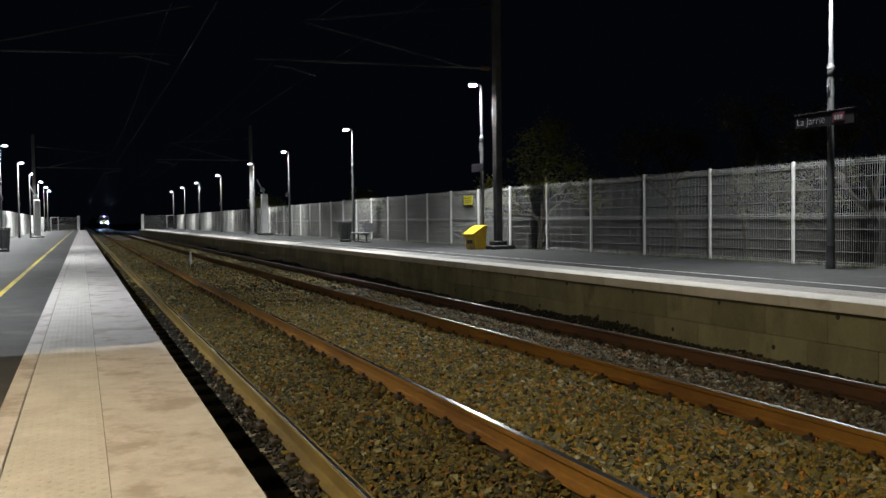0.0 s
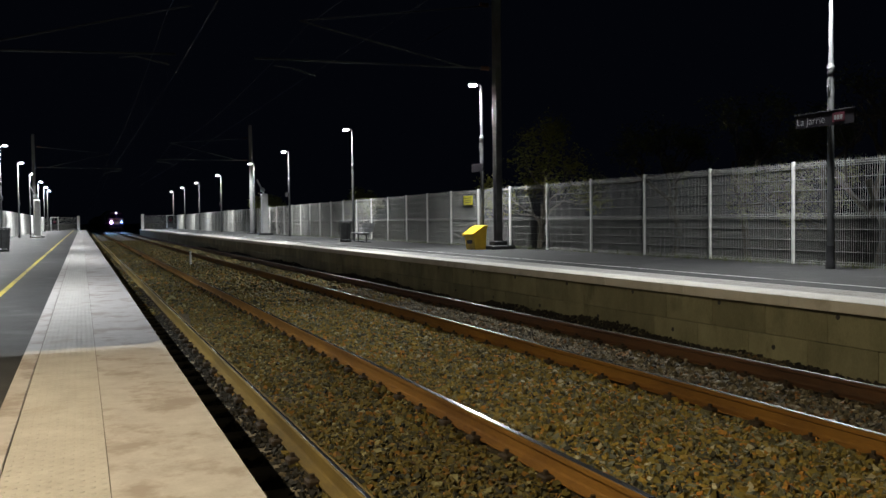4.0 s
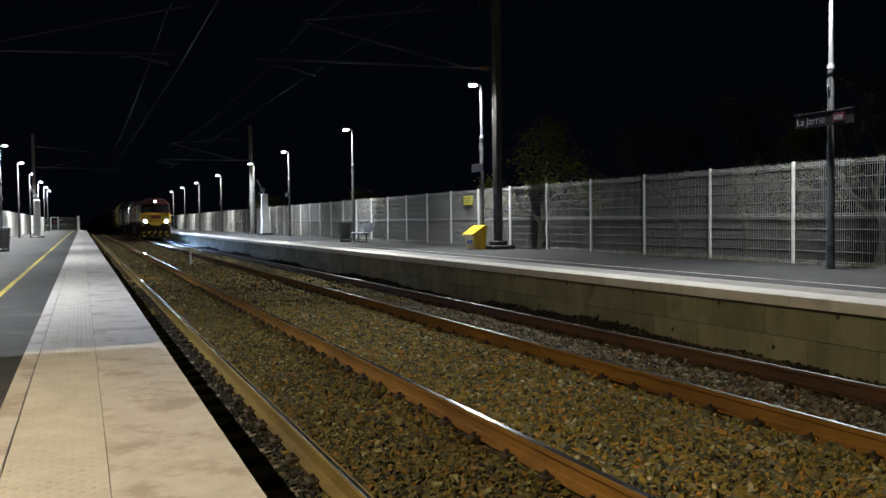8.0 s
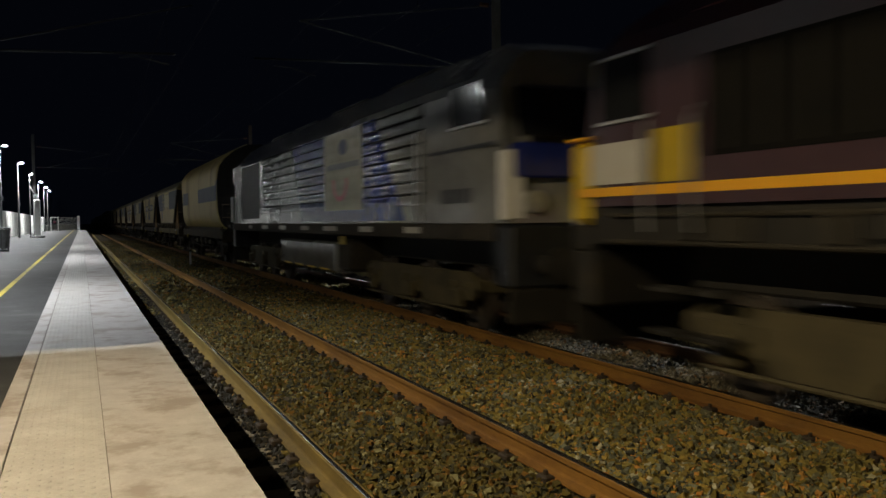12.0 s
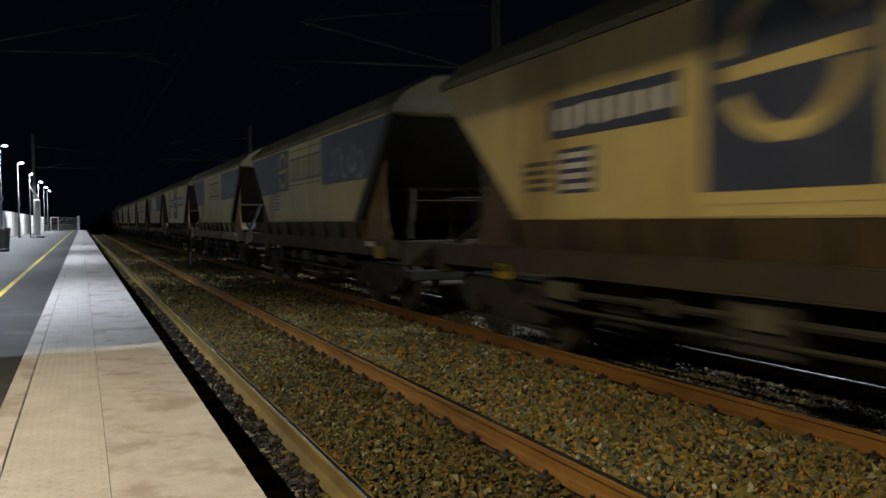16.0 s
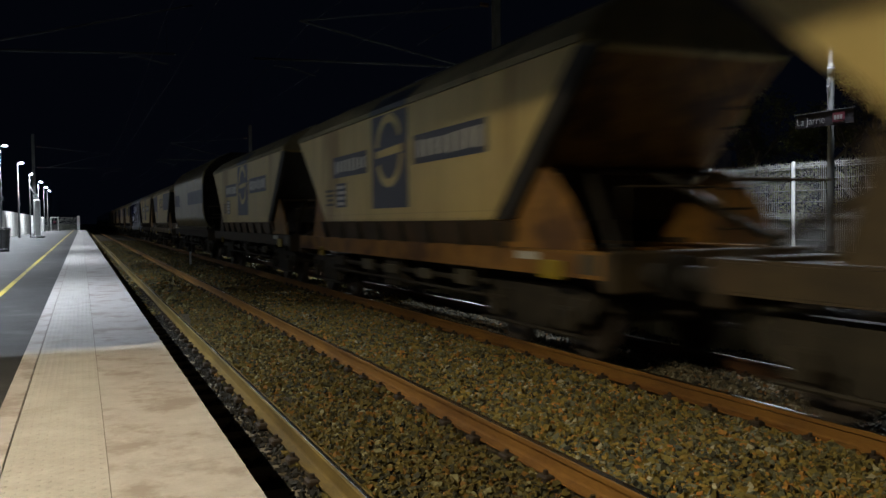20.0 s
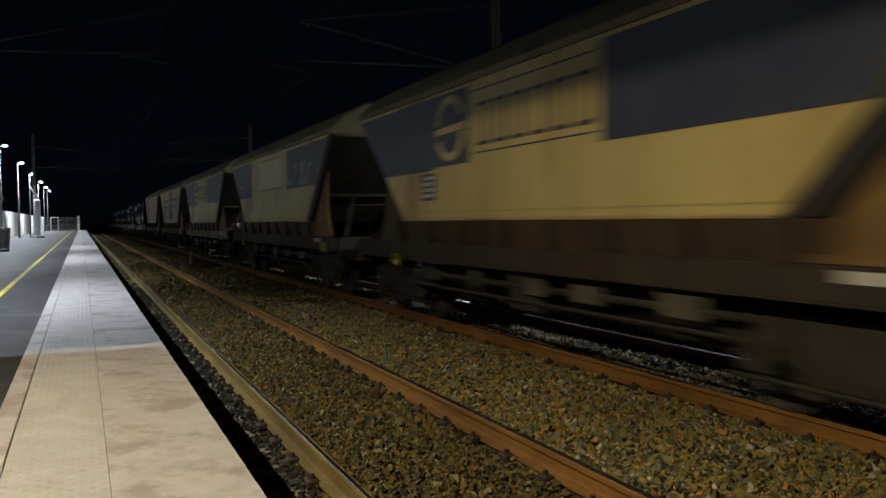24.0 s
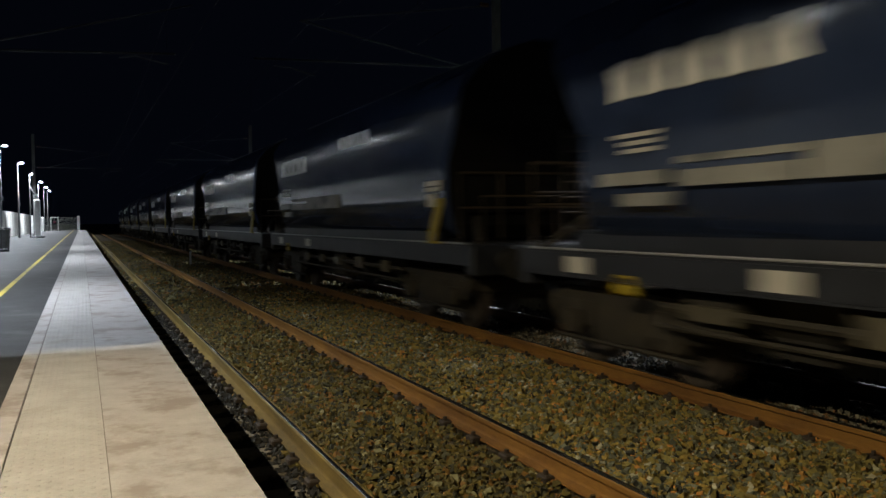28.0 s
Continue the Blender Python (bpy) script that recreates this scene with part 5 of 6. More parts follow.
def second_locomotive(at):
    t = thing("diesel_locomotive", "silver-grey diesel locomotive with a deep blue swoosh", "locomotive", "locomotives", at=at)
    W = 1.36
    part("body", Mesh().loft([body_ring(y, W, 1.58, 3.40, 4.10, 0.8) for y in (2.6, 18.7)]), M_SILVER, t, "silver-grey louvred body")
    for y0, y1, s in ((0.0, 2.6, 1), (21.3, 18.7, -1)):
        cab = Mesh().loft([body_ring(y1, W, 1.58, 3.40, 4.10, 0.8), body_ring(y0 + s * 1.1, W, 1.58, 3.38, 4.06, 0.8), [(x * 0.94, y0 + s * (0.05 + 0.40 * max(0, (z - 2.6))), z) for x, yy, z in body_ring(0, W, 1.58, 3.3, 3.9, 0.8)]])
        part("cab", cab, M_SILVER, t, "silver driving cab")
        part("front_band", Mesh().bbox(-1.2, 1.2, min(y0 + s * 0.03, y0 + s * 0.2), max(y0 + s * 0.03, y0 + s * 0.2), 2.15, 2.60, 0.03), M_BLUE, t, "blue band under the windscreen")
        pts = [(-1.1, 2.68), (1.1, 2.68), (1.02, 3.35), (-1.02, 3.35)]
        part("windscreen", Mesh().loft([[(x, y0 + s * (0.05 + 0.40 * (z - 2.6)) - s * d, z) for x, z in pts] for d in (0.02, -0.02)]), M_GLASS, t, "dark windscreen")
        part("buffer_beam", Mesh().bbox(-1.3, 1.3, min(y0, y0 + s * 0.5), max(y0, y0 + s * 0.5), 0.75, 1.56, 0.04), M_DARKFRAME, t)
        for cx in (-0.95, 0.95):
            part("unlit_headlight", Mesh().lathe([(y0 + s * 0.08, 0.15), (y0 - s * 0.02, 0.14), (y0 - s * 0.025, 0.02)], "y", 16, (cx, 0, 1.85)), M_GALV, t, "unlit round headlight")
        part("white_corner", Mesh().bbox(-W - 0.004, -W + 0.3, min(y0 + s * 0.06, y0 + s * 0.22), max(y0 + s * 0.06, y0 + s * 0.22), 1.62, 2.5, 0.02), M_WHITE, t)
        part("plough", Mesh().bbox(-1.3, 1.3, min(y0 + s * 0.02, y0 + s * 0.1), max(y0 + s * 0.02, y0 + s * 0.1), 0.30, 0.74, 0.02), M_UNDER, t)
    X = -W - 0.002
    def front_edge(z):
        return 3.6 + 0.82 * (z - 1.62)
    def back_edge(z):
        return 10.7 + 0.50 * (z - 1.62)
    blue = [(front_edge(1.62), 1.62), (back_edge(1.62), 1.62), (back_edge(3.44), 3.44), (front_edge(3.44), 3.44)]
    decal(t, "blue_swoosh", blue, M_BLUE, X, "deep blue swoosh")
    decal(t, "white_panel", rect(5.88, 8.55, 1.84, 3.43), M_IVORY, X - 0.006, "ivory panel with a red ring mark")
    ring = Mesh()
    ring.loft([[(xx, 7.35 + r * 1.35 * math.cos(a), 2.42 + r * math.sin(a)) for xx, r in ((X - 0.026, 0.40), (X - 0.026, 0.30), (X - 0.018, 0.30), (X - 0.018, 0.40))] for a in [math.pi * (0.95 + 1.1 * k / 18) for k in range(19)]])
    part("red_mark", ring, M_RED, t, "red arc mark")
    bars(t, 6.05, 8.3, 2.66, 2.80, 7, M_DARKFRAME, X - 0.0205, random.Random(5))
    decal(t, "dark_roundel", [(7.1 + 0.3 * math.cos(a), 3.1 + 0.16 * math.sin(a)) for a in [k * math.pi / 6 for k in range(12)]], M_DARKFRAME, X - 0.0205)
    for k in range(5):
        decal(t, "number_bar", rect(1.02 + 0.22 * k, 1.18 + 0.22 * k, 1.86, 2.06), M_DARKFRAME, X)
    def slat(y0, y1, z, mat_):
        """One bulged louvre slat, with room above it for a dark shade strip."""
        prof = [(X + 0.004, z), (X - 0.012, z + 0.012), (X - 0.020, z + 0.06), (X - 0.020, z + 0.11), (X - 0.012, z + 0.158), (X + 0.004, z + 0.17)]
        part("louvre_slat", Mesh().loft([[(px, y, pz) for px, pz in prof] for y in (y0, y1)]), mat_, t, "wide glossy louvre slat", smooth=True)
    for k in range(8):
        z = 1.86 + 0.195 * k
        f, b = front_edge(z + 0.08), back_edge(z + 0.08)
        for y0, y1, mat_ in ((2.75, f - 0.01, M_SILVER), (f + 0.01, 5.87, M_BLUE), (5.89, 8.54, M_IVORY), (8.56, b - 0.01, M_BLUE), (b + 0.01, 15.4, M_SILVER)):
            slat(y0, y1, z, mat_)
        # black strip paints the shade in the gap above each slat
        part("louvre_gap", Mesh().box(X - 0.009, X + 0.002, 2.75, 15.4, z + 0.172, z + 0.193), M_VOID, t, "dark strip painted for the shade between louvre slats")
    decal(t, "equipment_panel", rect(16.0, 18.9, 1.72, 3.36), M_DARKFRAME, X, "dark grilled panel")
    cw = decal(t, "cab_window", [(0.55, 2.92), (1.65, 2.92), (1.70, 3.46), (0.75, 3.46)], M_GLASS, X, "dark cab side window")
    part("window_rail", Mesh().bbox(X - 0.03, X, 0.5, 1.75, 2.88, 2.92, 0.006), M_GALV, cw)
    decal(t, "cab_line", rect(0.3, 2.6, 2.58, 2.63), M_DARKFRAME, X)
    decal(t, "cab_window_rear", rect(19.6, 20.7, 2.92, 3.46), M_GLASS, X, "dark cab side window")
    for y in (2.75, 3.0, 19.0, 19.4):
        part("handrail", Mesh().tube([(X - 0.02, y, 1.6), (X - 0.06, y, 1.75), (X - 0.06, y, 2.9), (X - 0.02, y, 3.0)], 0.016, 6), M_GALV, t)
    part("solebar", Mesh().bbox(-1.34, 1.34, 0.4, 20.9, 1.34, 1.585, 0.02), M_BOGIE, t, "olive-grey frame edge")
    r0 = random.Random(11)
    for k in range(7):
        y = 3 + 2.4 * k
        decal(t, "frame_label", rect(y, y + r0.uniform(0.4, 1.1), 1.42, 1.52), M_LABEL, -1.342)
    part("fuel_tank", Mesh().bbox(-1.30, 1.30, 8.1, 13.5, 0.52, 1.18, 0.05), M_SILVER, t, "grey side tank")
    for k in range(4):
        decal(t, "tank_mark", rect(8.6 + 1.2 * k, 9.3 + 1.2 * k, 0.56, 0.60), M_NOSE, -1.302)
    part("underfloor_gear", Mesh().bbox(-0.62, 0.62, 1.2, 20.0, 0.92, 1.35, 0.03), M_UNDER, t)
    part("air_tank", Mesh().bbox(-1.28, 1.28, 7.0, 7.9, 0.6, 1.25, 0.06), M_BOGIE, t)
    decal(t, "yellow_box", rect(7.1, 7.6, 1.15, 1.32), M_YBOX, -1.345)
    for y in (4.1, 16.8):
        bogie(t, y, (-2.0, 0.0, 2.0), "three")
    couplings(t, 0.0, 21.3)
    for y in (5, 9, 13, 16):
        part("roof_unit", Mesh().bbox(-0.7, 0.7, y - 1.2, y + 1.2, 4.08, 4.18, 0.03), M_UNDER, t)
    return t


# hopper wagons, middle at y = 0, the train's head towards -y
def stacked(levels):
    """A hull from levels of height, half width and lengths to the front and to the rear."""
    rings = []
    for z, hx, hf, hr in levels:
        c = 0.06
        rings.append([(hx - c, -hf, z), (hx, -hf + c, z), (hx, hr - c, z), (hx - c, hr, z), (-hx + c, hr, z), (-hx, hr - c, z), (-hx, -hf + c, z), (-hx + c, -hf, z)])
    return Mesh().loft(rings)


def slope(z):
    """Length of the sloping-ended hull ahead of its middle, at a height."""
    return 4.40 + (z - 1.62) * 1.10


def rear_slope(z):
    """Length of the hull behind its middle."""
    return 3.80 + (z - 1.62) * 1.26


def end_sheet_mesh(s, zs=None):
    """Sheet over the sloping end between the side flanges."""
    f = slope if s < 0 else rear_slope
    return Mesh().loft([[(-1.33, s * (f(z) + 0.012), z), (1.33, s * (f(z) + 0.012), z), (1.33, s * (f(z) - 0.02), z), (-1.33, s * (f(z) - 0.02), z)] for z in (zs or (1.60, 2.20))])


def walkway_mesh():
    return Mesh().box(-0.36, 0.36, -6.0, 5.9, 4.17, 4.20).box(-0.40, -0.36, -6.0, 5.9, 4.13, 4.22).box(0.36, 0.40, -6.0, 5.9, 4.13, 4.22)


def skirt_mesh():
    m = Mesh()
    for s in (-1, 1):
        m.plate([(s * 1.385, 1.618), (s * 1.30, 1.27), (s * 1.26, 1.27), (s * 1.34, 1.618)], "y", -4.85, 4.25)
    return m


def rib_mesh():
    return Mesh().plate([(-1.41, 1.60), (-1.37, 1.27), (-1.29, 1.27), (-1.37, 1.60)], "y", -0.05, 0.05)


def frame_mesh():
    m = Mesh()
    for s in (-1, 1):
        m.box(min(s * 1.36, s * 1.30), max(s * 1.36, s * 1.30), -6.85, 6.35, 1.02, 1.26)
        m.box(min(s * 1.36, s * 1.22), max(s * 1.36, s * 1.22), -6.85, 6.35, 1.262, 1.285)
        m.box(min(s * 1.36, s * 1.24), max(s * 1.36, s * 1.24), -6.85, 6.35, 0.995, 1.018)
    for y in (-6.6, -4.7, -2.4, 0, 2.4, 4.7, 6.1):
        m.bbox(-1.29, 1.29, y - 0.1, y + 0.1, 1.0, 1.24, 0.02)
    return m


def gusset_mesh(s, tall):
    """Three-cornered end plate between the frame and the sloping end."""
    out = [(-4.30, 1.29), (-6.45, 1.29), (-6.30, 1.55), (-6.05, 1.86), (-5.72, 2.14), (-5.45, 2.24), (-5.10, 2.16), (-4.30, 1.58)]
    if s < 0 and tall:
        out = [(-4.45, 1.29), (-6.30, 1.29), (-6.05, 1.55), (-5.92, 1.95), (-5.90, 2.35), (-5.97, 2.75), (-6.15, 3.15), (-6.05, 3.15), (-4.45, 1.66)]
    if s > 0:
        out = [(3.85, 1.29), (5.15, 1.29), (5.05, 1.55), (4.92, 1.86), (4.78, 2.14), (4.62, 2.30), (4.50, 2.24), (3.85, 1.72)]
    return Mesh().plate(out, "x", -0.02, 0.02)


def chute_mesh():
    return Mesh().loft([[(sx * a, sy * b, z) for sx, sy in ((-1, -1), (1, -1), (1, 1), (-1, 1))] for z, a, b in ((1.24, 1.2, 1.0), (0.60, 0.75, 0.35), (0.42, 0.75, 0.32))])


def chutes(parent):
    for y in (-2.6, 0.0, 2.6):
        part("discharge_chute", shared("discharge_chute:", chute_mesh, M_UNDER), None, parent, at=pose(0, y, 0))


def end_gear(parent, key, mat_):
    """Ladders, rails, braces and a walkway at both ends."""
    for s in (-1, 1):
        back = pose(0, 0, 0) if s < 0 else pose(0, -0.5, 0)
        part("end_beam", shared("end_beam:%s%d" % (key, s), lambda: Mesh().bbox(-1.36, 1.36, min(s * 6.75, s * 6.95), max(s * 6.75, s * 6.95), 0.86, 1.29, 0.02), mat_), None, parent, at=back)
        for sx in (-1, 1):
            part("end_brace", shared("end_brace:%d%d" % (s, sx), lambda: Mesh().tube([(sx * 1.15, s * 6.7, 1.29), (sx * 0.5, s * 5.2, 2.2)], 0.05, 6), M_END_SHADE), None, parent, "diagonal end brace", at=back)
        part("end_ladder", shared("end_ladder:%s%d" % (key, s), lambda: ladder(s), M_RUSTY), None, parent, "thin end ladder", at=back)
    part("draw_beam", shared("draw_beam:", lambda: Mesh().bbox(-1.0, 1.0, 6.45, 6.95, 0.90, 1.20, 0.03), M_UNDER), None, parent, "black draw beam")
    part("corner_handle", shared("corner_handle:", lambda: Mesh().bbox(-1.41, -1.36, 4.02, 4.40, 0.88, 0.99, 0.02).tube([(-1.385, 4.08, 0.99), (-1.385, 4.12, 1.06), (-1.385, 4.34, 1.06), (-1.385, 4.38, 0.99)], 0.018, 6), M_YBOX), None, parent, "yellow shunter's handle box")


def ladder(s):
    m = Mesh()
    for x in (0.2, 0.6):
        m.tube([(x, s * 6.72, 1.29), (x, s * 6.72, 2.9), (x, s * 6.45, 3.6)], 0.02, 5)
    for k in range(7):
        m.tube([(0.2, s * 6.72, 1.5 + 0.22 * k), (0.6, s * 6.72, 1.5 + 0.22 * k)], 0.014, 5)
    m.tube([(-1.15, s * 6.85, 1.29), (-1.15, s * 6.85, 1.95), (0.0, s * 6.85, 1.95), (0.0, s * 6.85, 1.29)], 0.018, 5)
    return m


def running_gear(parent, rng, gear):
    for y in (-4.75, 4.75):
        bogie(parent, y, (-0.9, 0.9), "two")
    couplings(parent, -6.95, 6.95)
    for k in range(5):
        y = -3.4 + 1.5 * k + rng.uniform(-0.2, 0.2)
        part("gear_plate", Mesh().bbox(-1.30, -1.24, y, y + rng.uniform(0.3, 0.7), 0.72, 0.86 + rng.uniform(0, 0.08), 0.008), M_PLATE if rng.random() < 0.6 else M_BOGIE, parent, "pale plate on the discharge gear")
    part("discharge_gear", shared("discharge_gear:", lambda: Mesh().tube([(-1.22, -3.8, 0.80), (-1.22, 3.8, 0.80)], 0.04, 6).tube([(-1.25, -3.8, 0.62), (-1.25, 3.8, 0.62)], 0.025, 6).bbox(-1.24, -0.9, -0.4, 0.4, 0.5, 0.98, 0.02).bbox(-1.2, -0.9, 2.9, 3.5, 0.55, 0.95, 0.02), M_BOGIE), None, parent)


def hopper_wagon(at, seed, scheme, label, length=14.9):
    """A four-axle grain hopper with sloping ends. The scheme names its painted fields."""
    rng = random.Random(seed)
    t = thing("hopper_wagon", label, "freight wagon", "hopper wagons", at=at)
    hull, panel, mark = (M_GREYHULL, M_ROYAL, M_WHITE) if scheme == "grey" else (M_CREAM, M_NAVY, M_CREAM)
    key = "g" if scheme == "grey" else "c"
    part("hull", shared("hull:" + key, lambda: stacked([(z, 1.40, slope(z), rear_slope(z)) for z in (1.62, 1.70, 3.40)] + [(3.47, 1.40, 6.45, 6.15)]), hull), None, t, "pale weathered sheet-steel hull")
    part("roof", shared("roof:" + key, lambda: stacked([(3.472, 1.43, 6.47, 6.17), (3.56, 1.42, 6.47, 6.17), (3.86, 1.10, 6.40, 6.1), (4.10, 0.62, 6.34, 6.05), (4.14, 0.50, 6.34, 6.05)]), M_GREYFRAME if key == "g" else M_ROOF), None, t, "dusty sloping roof")
    for s in (-1, 1):
        # end sheets coloured dark for the shade between wagons, save one ochre sheet
        part("end_sheet", shared("end_sheet:%d" % s, lambda: end_sheet_mesh(s), M_END_SHADE), None, t, "sooty sloping end sheet")
        part("upper_end_sheet", shared("upper_end_sheet:%d%d" % (s, seed == 11), lambda: end_sheet_mesh(s, (2.22, 3.42)), M_OCHRE if seed == 11 else M_END_SHADE), None, t, "sloping upper end sheet")
        part("sheet_beam", shared("sheet_beam:%d" % s, lambda: Mesh().bbox(-1.36, 1.36, min(s * (slope(2.2) if s < 0 else rear_slope(2.2)), s * (slope(2.3) if s < 0 else rear_slope(2.3))) - 0.03, max(s * (slope(2.2) if s < 0 else rear_slope(2.2)), s * (slope(2.3) if s < 0 else rear_slope(2.3))) + 0.05, 2.17, 2.24, 0.01), M_RUSTY), None, t, "cross beam under the end sheet")
    part("roof_walkway", shared("roof_walkway:", walkway_mesh, M_UNDER), None, t)
    tall = seed not in (9, 11, 12, 14, 19, 20)
    orange = 1 if seed in (8, 11) else 2 if seed in (1, 6, 14, 19) else 0
    fr = M_GREYFRAME if key == "g" else (M_RUSTY, M_OCHRE, M_TAN)[orange]
    part("skirt", shared("skirt:%s%d" % (key, orange == 2), skirt_mesh, M_GREYFRAME if key == "g" else M_TAN if orange == 2 else M_SKIRT), None, t, "rust-brown sloping skirt")
    for k in range(8):
        part("skirt_rib", shared("skirt_rib:" + key, rib_mesh, M_UNDER if key == "c" else M_GREYFRAME), None, t, at=pose(0, -4.5 + k * 8.4 / 7, 0))
    part("frame", shared("frame:%s%d" % (key, orange), frame_mesh, fr), None, t, "rusty side frame")
    for s in (-1, 1):
        for px in (-1.30, 1.30):
            part("end_plate", shared("end_plate:%s%d%d%d" % (key, s, orange, tall), lambda: gusset_mesh(s, tall), M_GREYFRAME if key == "g" else M_OCHRE if orange == 1 else M_ENDPLATE if s < 0 else fr), None, t, "rusty curved end plate", at=pose(px, 0, 0))
    part("end_flange", shared("end_flange:" + key, lambda: Mesh().plate([(-4.42, 1.63), (-4.84, 1.63), (-6.74, 3.40), (-6.40, 3.46)], "x", -1.412, -1.30), M_UNDER if key == "c" else M_GREYFRAME), None, t, "dark flange along the sloping end")
    part("brake_plate", shared("brake_plate:", lambda: Mesh().bbox(-1.40, -1.365, -6.02, -5.56, 0.96, 1.17, 0.006), M_YBOX), None, t, "yellow brake handle plate")
    part("frame_label", shared("frame_label:", lambda: Mesh().box(-1.368, -1.361, -6.72, -6.36, 1.04, 1.25), M_PLATE), None, t, "dirty pale label on the frame")
    part("frame_stripe", shared("frame_stripe:", lambda: Mesh().box(-1.368, -1.361, -5.46, -4.92, 1.16, 1.25), M_LABEL), None, t, "white number strip on the frame")
    chutes(t)
    end_gear(t, key, M_GREYFRAME if key == "g" else M_RUSTY)
    running_gear(t, rng, 0)
    X = -1.402
    part("rim", shared("rim:" + key, lambda: Mesh().box(-1.415, -1.401, -4.4, 3.8, 1.635, 1.66).plate([(-slope(1.74), 1.735), (rear_slope(1.74), 1.735), (rear_slope(1.75), 1.75), (-slope(1.75), 1.75)], "x", -1.408, -1.401), hull), None, t)
    if scheme in ("panels", "panels_tagged", "grey"):
        decal(t, "rear_panel", [(2.48, 2.36), (rear_slope(2.36) - 0.06, 2.36), (rear_slope(3.42) - 0.06, 3.42), (2.48, 3.42)], panel, X, "faded dark blue panel" if scheme != "grey" else "bright royal blue panel")
        if scheme != "grey" and seed % 3:
            decal(t, "front_panel", [(-2.0, 2.40), (-2.0, 3.42), (-slope(3.42) + 0.06, 3.42), (-slope(2.40) + 0.06, 2.40)], panel, X, "faded dark blue panel")
        elif scheme != "grey":
            decal(t, "front_panel", [(-2.4, 2.44), (-2.4, 3.40), (-slope(3.40) + 0.10, 3.40), (-slope(2.44) + 0.10, 2.44)], panel, X, "faded dark blue panel")
        if scheme == "grey" or seed % 2:
            decal(t, "mark_panel", rect(0.1 if scheme == "grey" else 1.2, 2.5, 2.40, 3.42), panel, X - 0.0005, "square blue panel with a round mark")
        rounded_mark(t, *((0.72, 2.84, 0.38) if scheme == "grey" else (1.85, 2.92, 0.46)), mark, X - 0.0045)
        if scheme == "grey":
            bars(t, -3.6, 0.0, 2.62, 3.20, 7, M_GREYFRAME, X, rng)
            rows_of_print(t, 1.6, 4.3, 1.84, 2.24, 4, M_WHITE, X, rng)
        elif seed in (2, 5, 6, 14, 17, 19):
            for i in range(6):
                a = -1.88 + 0.49 * i
                part("letter_bar", Mesh().plate(rect(a, a + 0.38, 2.60, 3.16), "x", X - 0.004, X), panel, t)
                part("letter_face", Mesh().plate(rect(a + 0.05, a + 0.34, 2.65, 3.11), "x", X - 0.008, X - 0.0045), M_CREAM, t)
        else:
            decal(t, "plain_field", rect(-1.9, 1.1, 2.55, 3.30), M_FIELD, X, "pale repainted field")
        m = Mesh()
        for zz in (2.50, 3.32):
            m.plate(rect(-3.7 if scheme == "grey" else -1.9, 0.05 if scheme == "grey" else 1.1, zz, zz + 0.02), "x", X - 0.004, X)
        part("lettering_outline", m, panel if scheme != "grey" else M_DARKFRAME, t)
        if scheme != "grey":
            decal(t, "data_panel", rect(2.42, 2.95, 1.92, 2.32), M_NAVY, X)
            rows_of_print(t, 2.46, 2.91, 1.95, 2.30, 4, M_LABEL, X - 0.0045, rng)
    elif scheme in ("strip", "strip_tagged"):
        dy = {4: -0.18, 20: -0.45, 10: 0.08}.get(seed, -0.1)
        decal(t, "mark_panel", rect(dy - 1.2, dy + 0.62, 1.84, 3.44), panel, X, "tall dark blue panel with a round mark")
        part("panel_top", Mesh().loft([[(-1.432 - 0.004, y, 3.476), (-1.422 - 0.006, y, 3.562), (-1.16, y, 3.812), (-1.15, y, 3.80), (-1.41, y, 3.55), (-1.42, y, 3.476)] for y in (dy - 1.2, dy + 0.62)]), panel, t, "dark blue field carried up over the roof edge")
        rounded_mark(t, dy - 0.29, 2.81, 0.62, mark, X - 0.0045)
        decal(t, "front_strip", rect(dy - 4.1, dy - 1.45, 2.50, 2.95), panel, X, "dark blue strip with pale lettering")
        bars(t, dy - 4.0, dy - 1.55, 2.58, 2.87, 8, M_LABEL, X - 0.0045, rng)
        decal(t, "rear_strip", rect(dy + 0.92, dy + 3.2, 2.50, 2.92), panel, X, "dark blue strip with pale lettering")
        bars(t, dy + 1.0, dy + 3.1, 2.58, 2.84, 8, M_LABEL, X - 0.0045, rng)
        decal(t, "data_panel", rect(dy + 2.30, dy + 3.00, 1.90, 2.38), panel, X)
        rows_of_print(t, dy + 2.33, dy + 2.97, 1.92, 2.36, 4, M_LABEL, X - 0.0045, rng)
        rows_of_print(t, dy + 3.15, dy + 3.85, 1.92, 2.30, 4, M_PLATE, X, rng)
    elif scheme == "plain":
        decal(t, "rear_panel", rect(2.15, 4.6, 2.62, 3.30), M_YBOX, X, "yellow border")
        decal(t, "name_panel", rect(2.45, 5.0, 2.72, 3.28), M_NAVY, X - 0.0005, "small dark blue name panel")
        bars(t, 2.6, 4.8, 2.84, 3.14, 4, M_LABEL, X - 0.005, rng)
        decal(t, "data_panel", rect(2.9, 3.9, 1.8, 2.5), M_NAVY, X, "grey data panel")
        rows_of_print(t, 2.98, 3.82, 1.84, 2.46, 6, M_LABEL, X - 0.0045, rng)
    if scheme.endswith("tagged"):
        tag(t, rng, -5.0, -2.6, 2.45, 3.05, M_TAG, X - 0.006)
        tag(t, rng, 3.0, 4.4, 2.42, 2.75, M_TAG, X - 0.006)
    return t


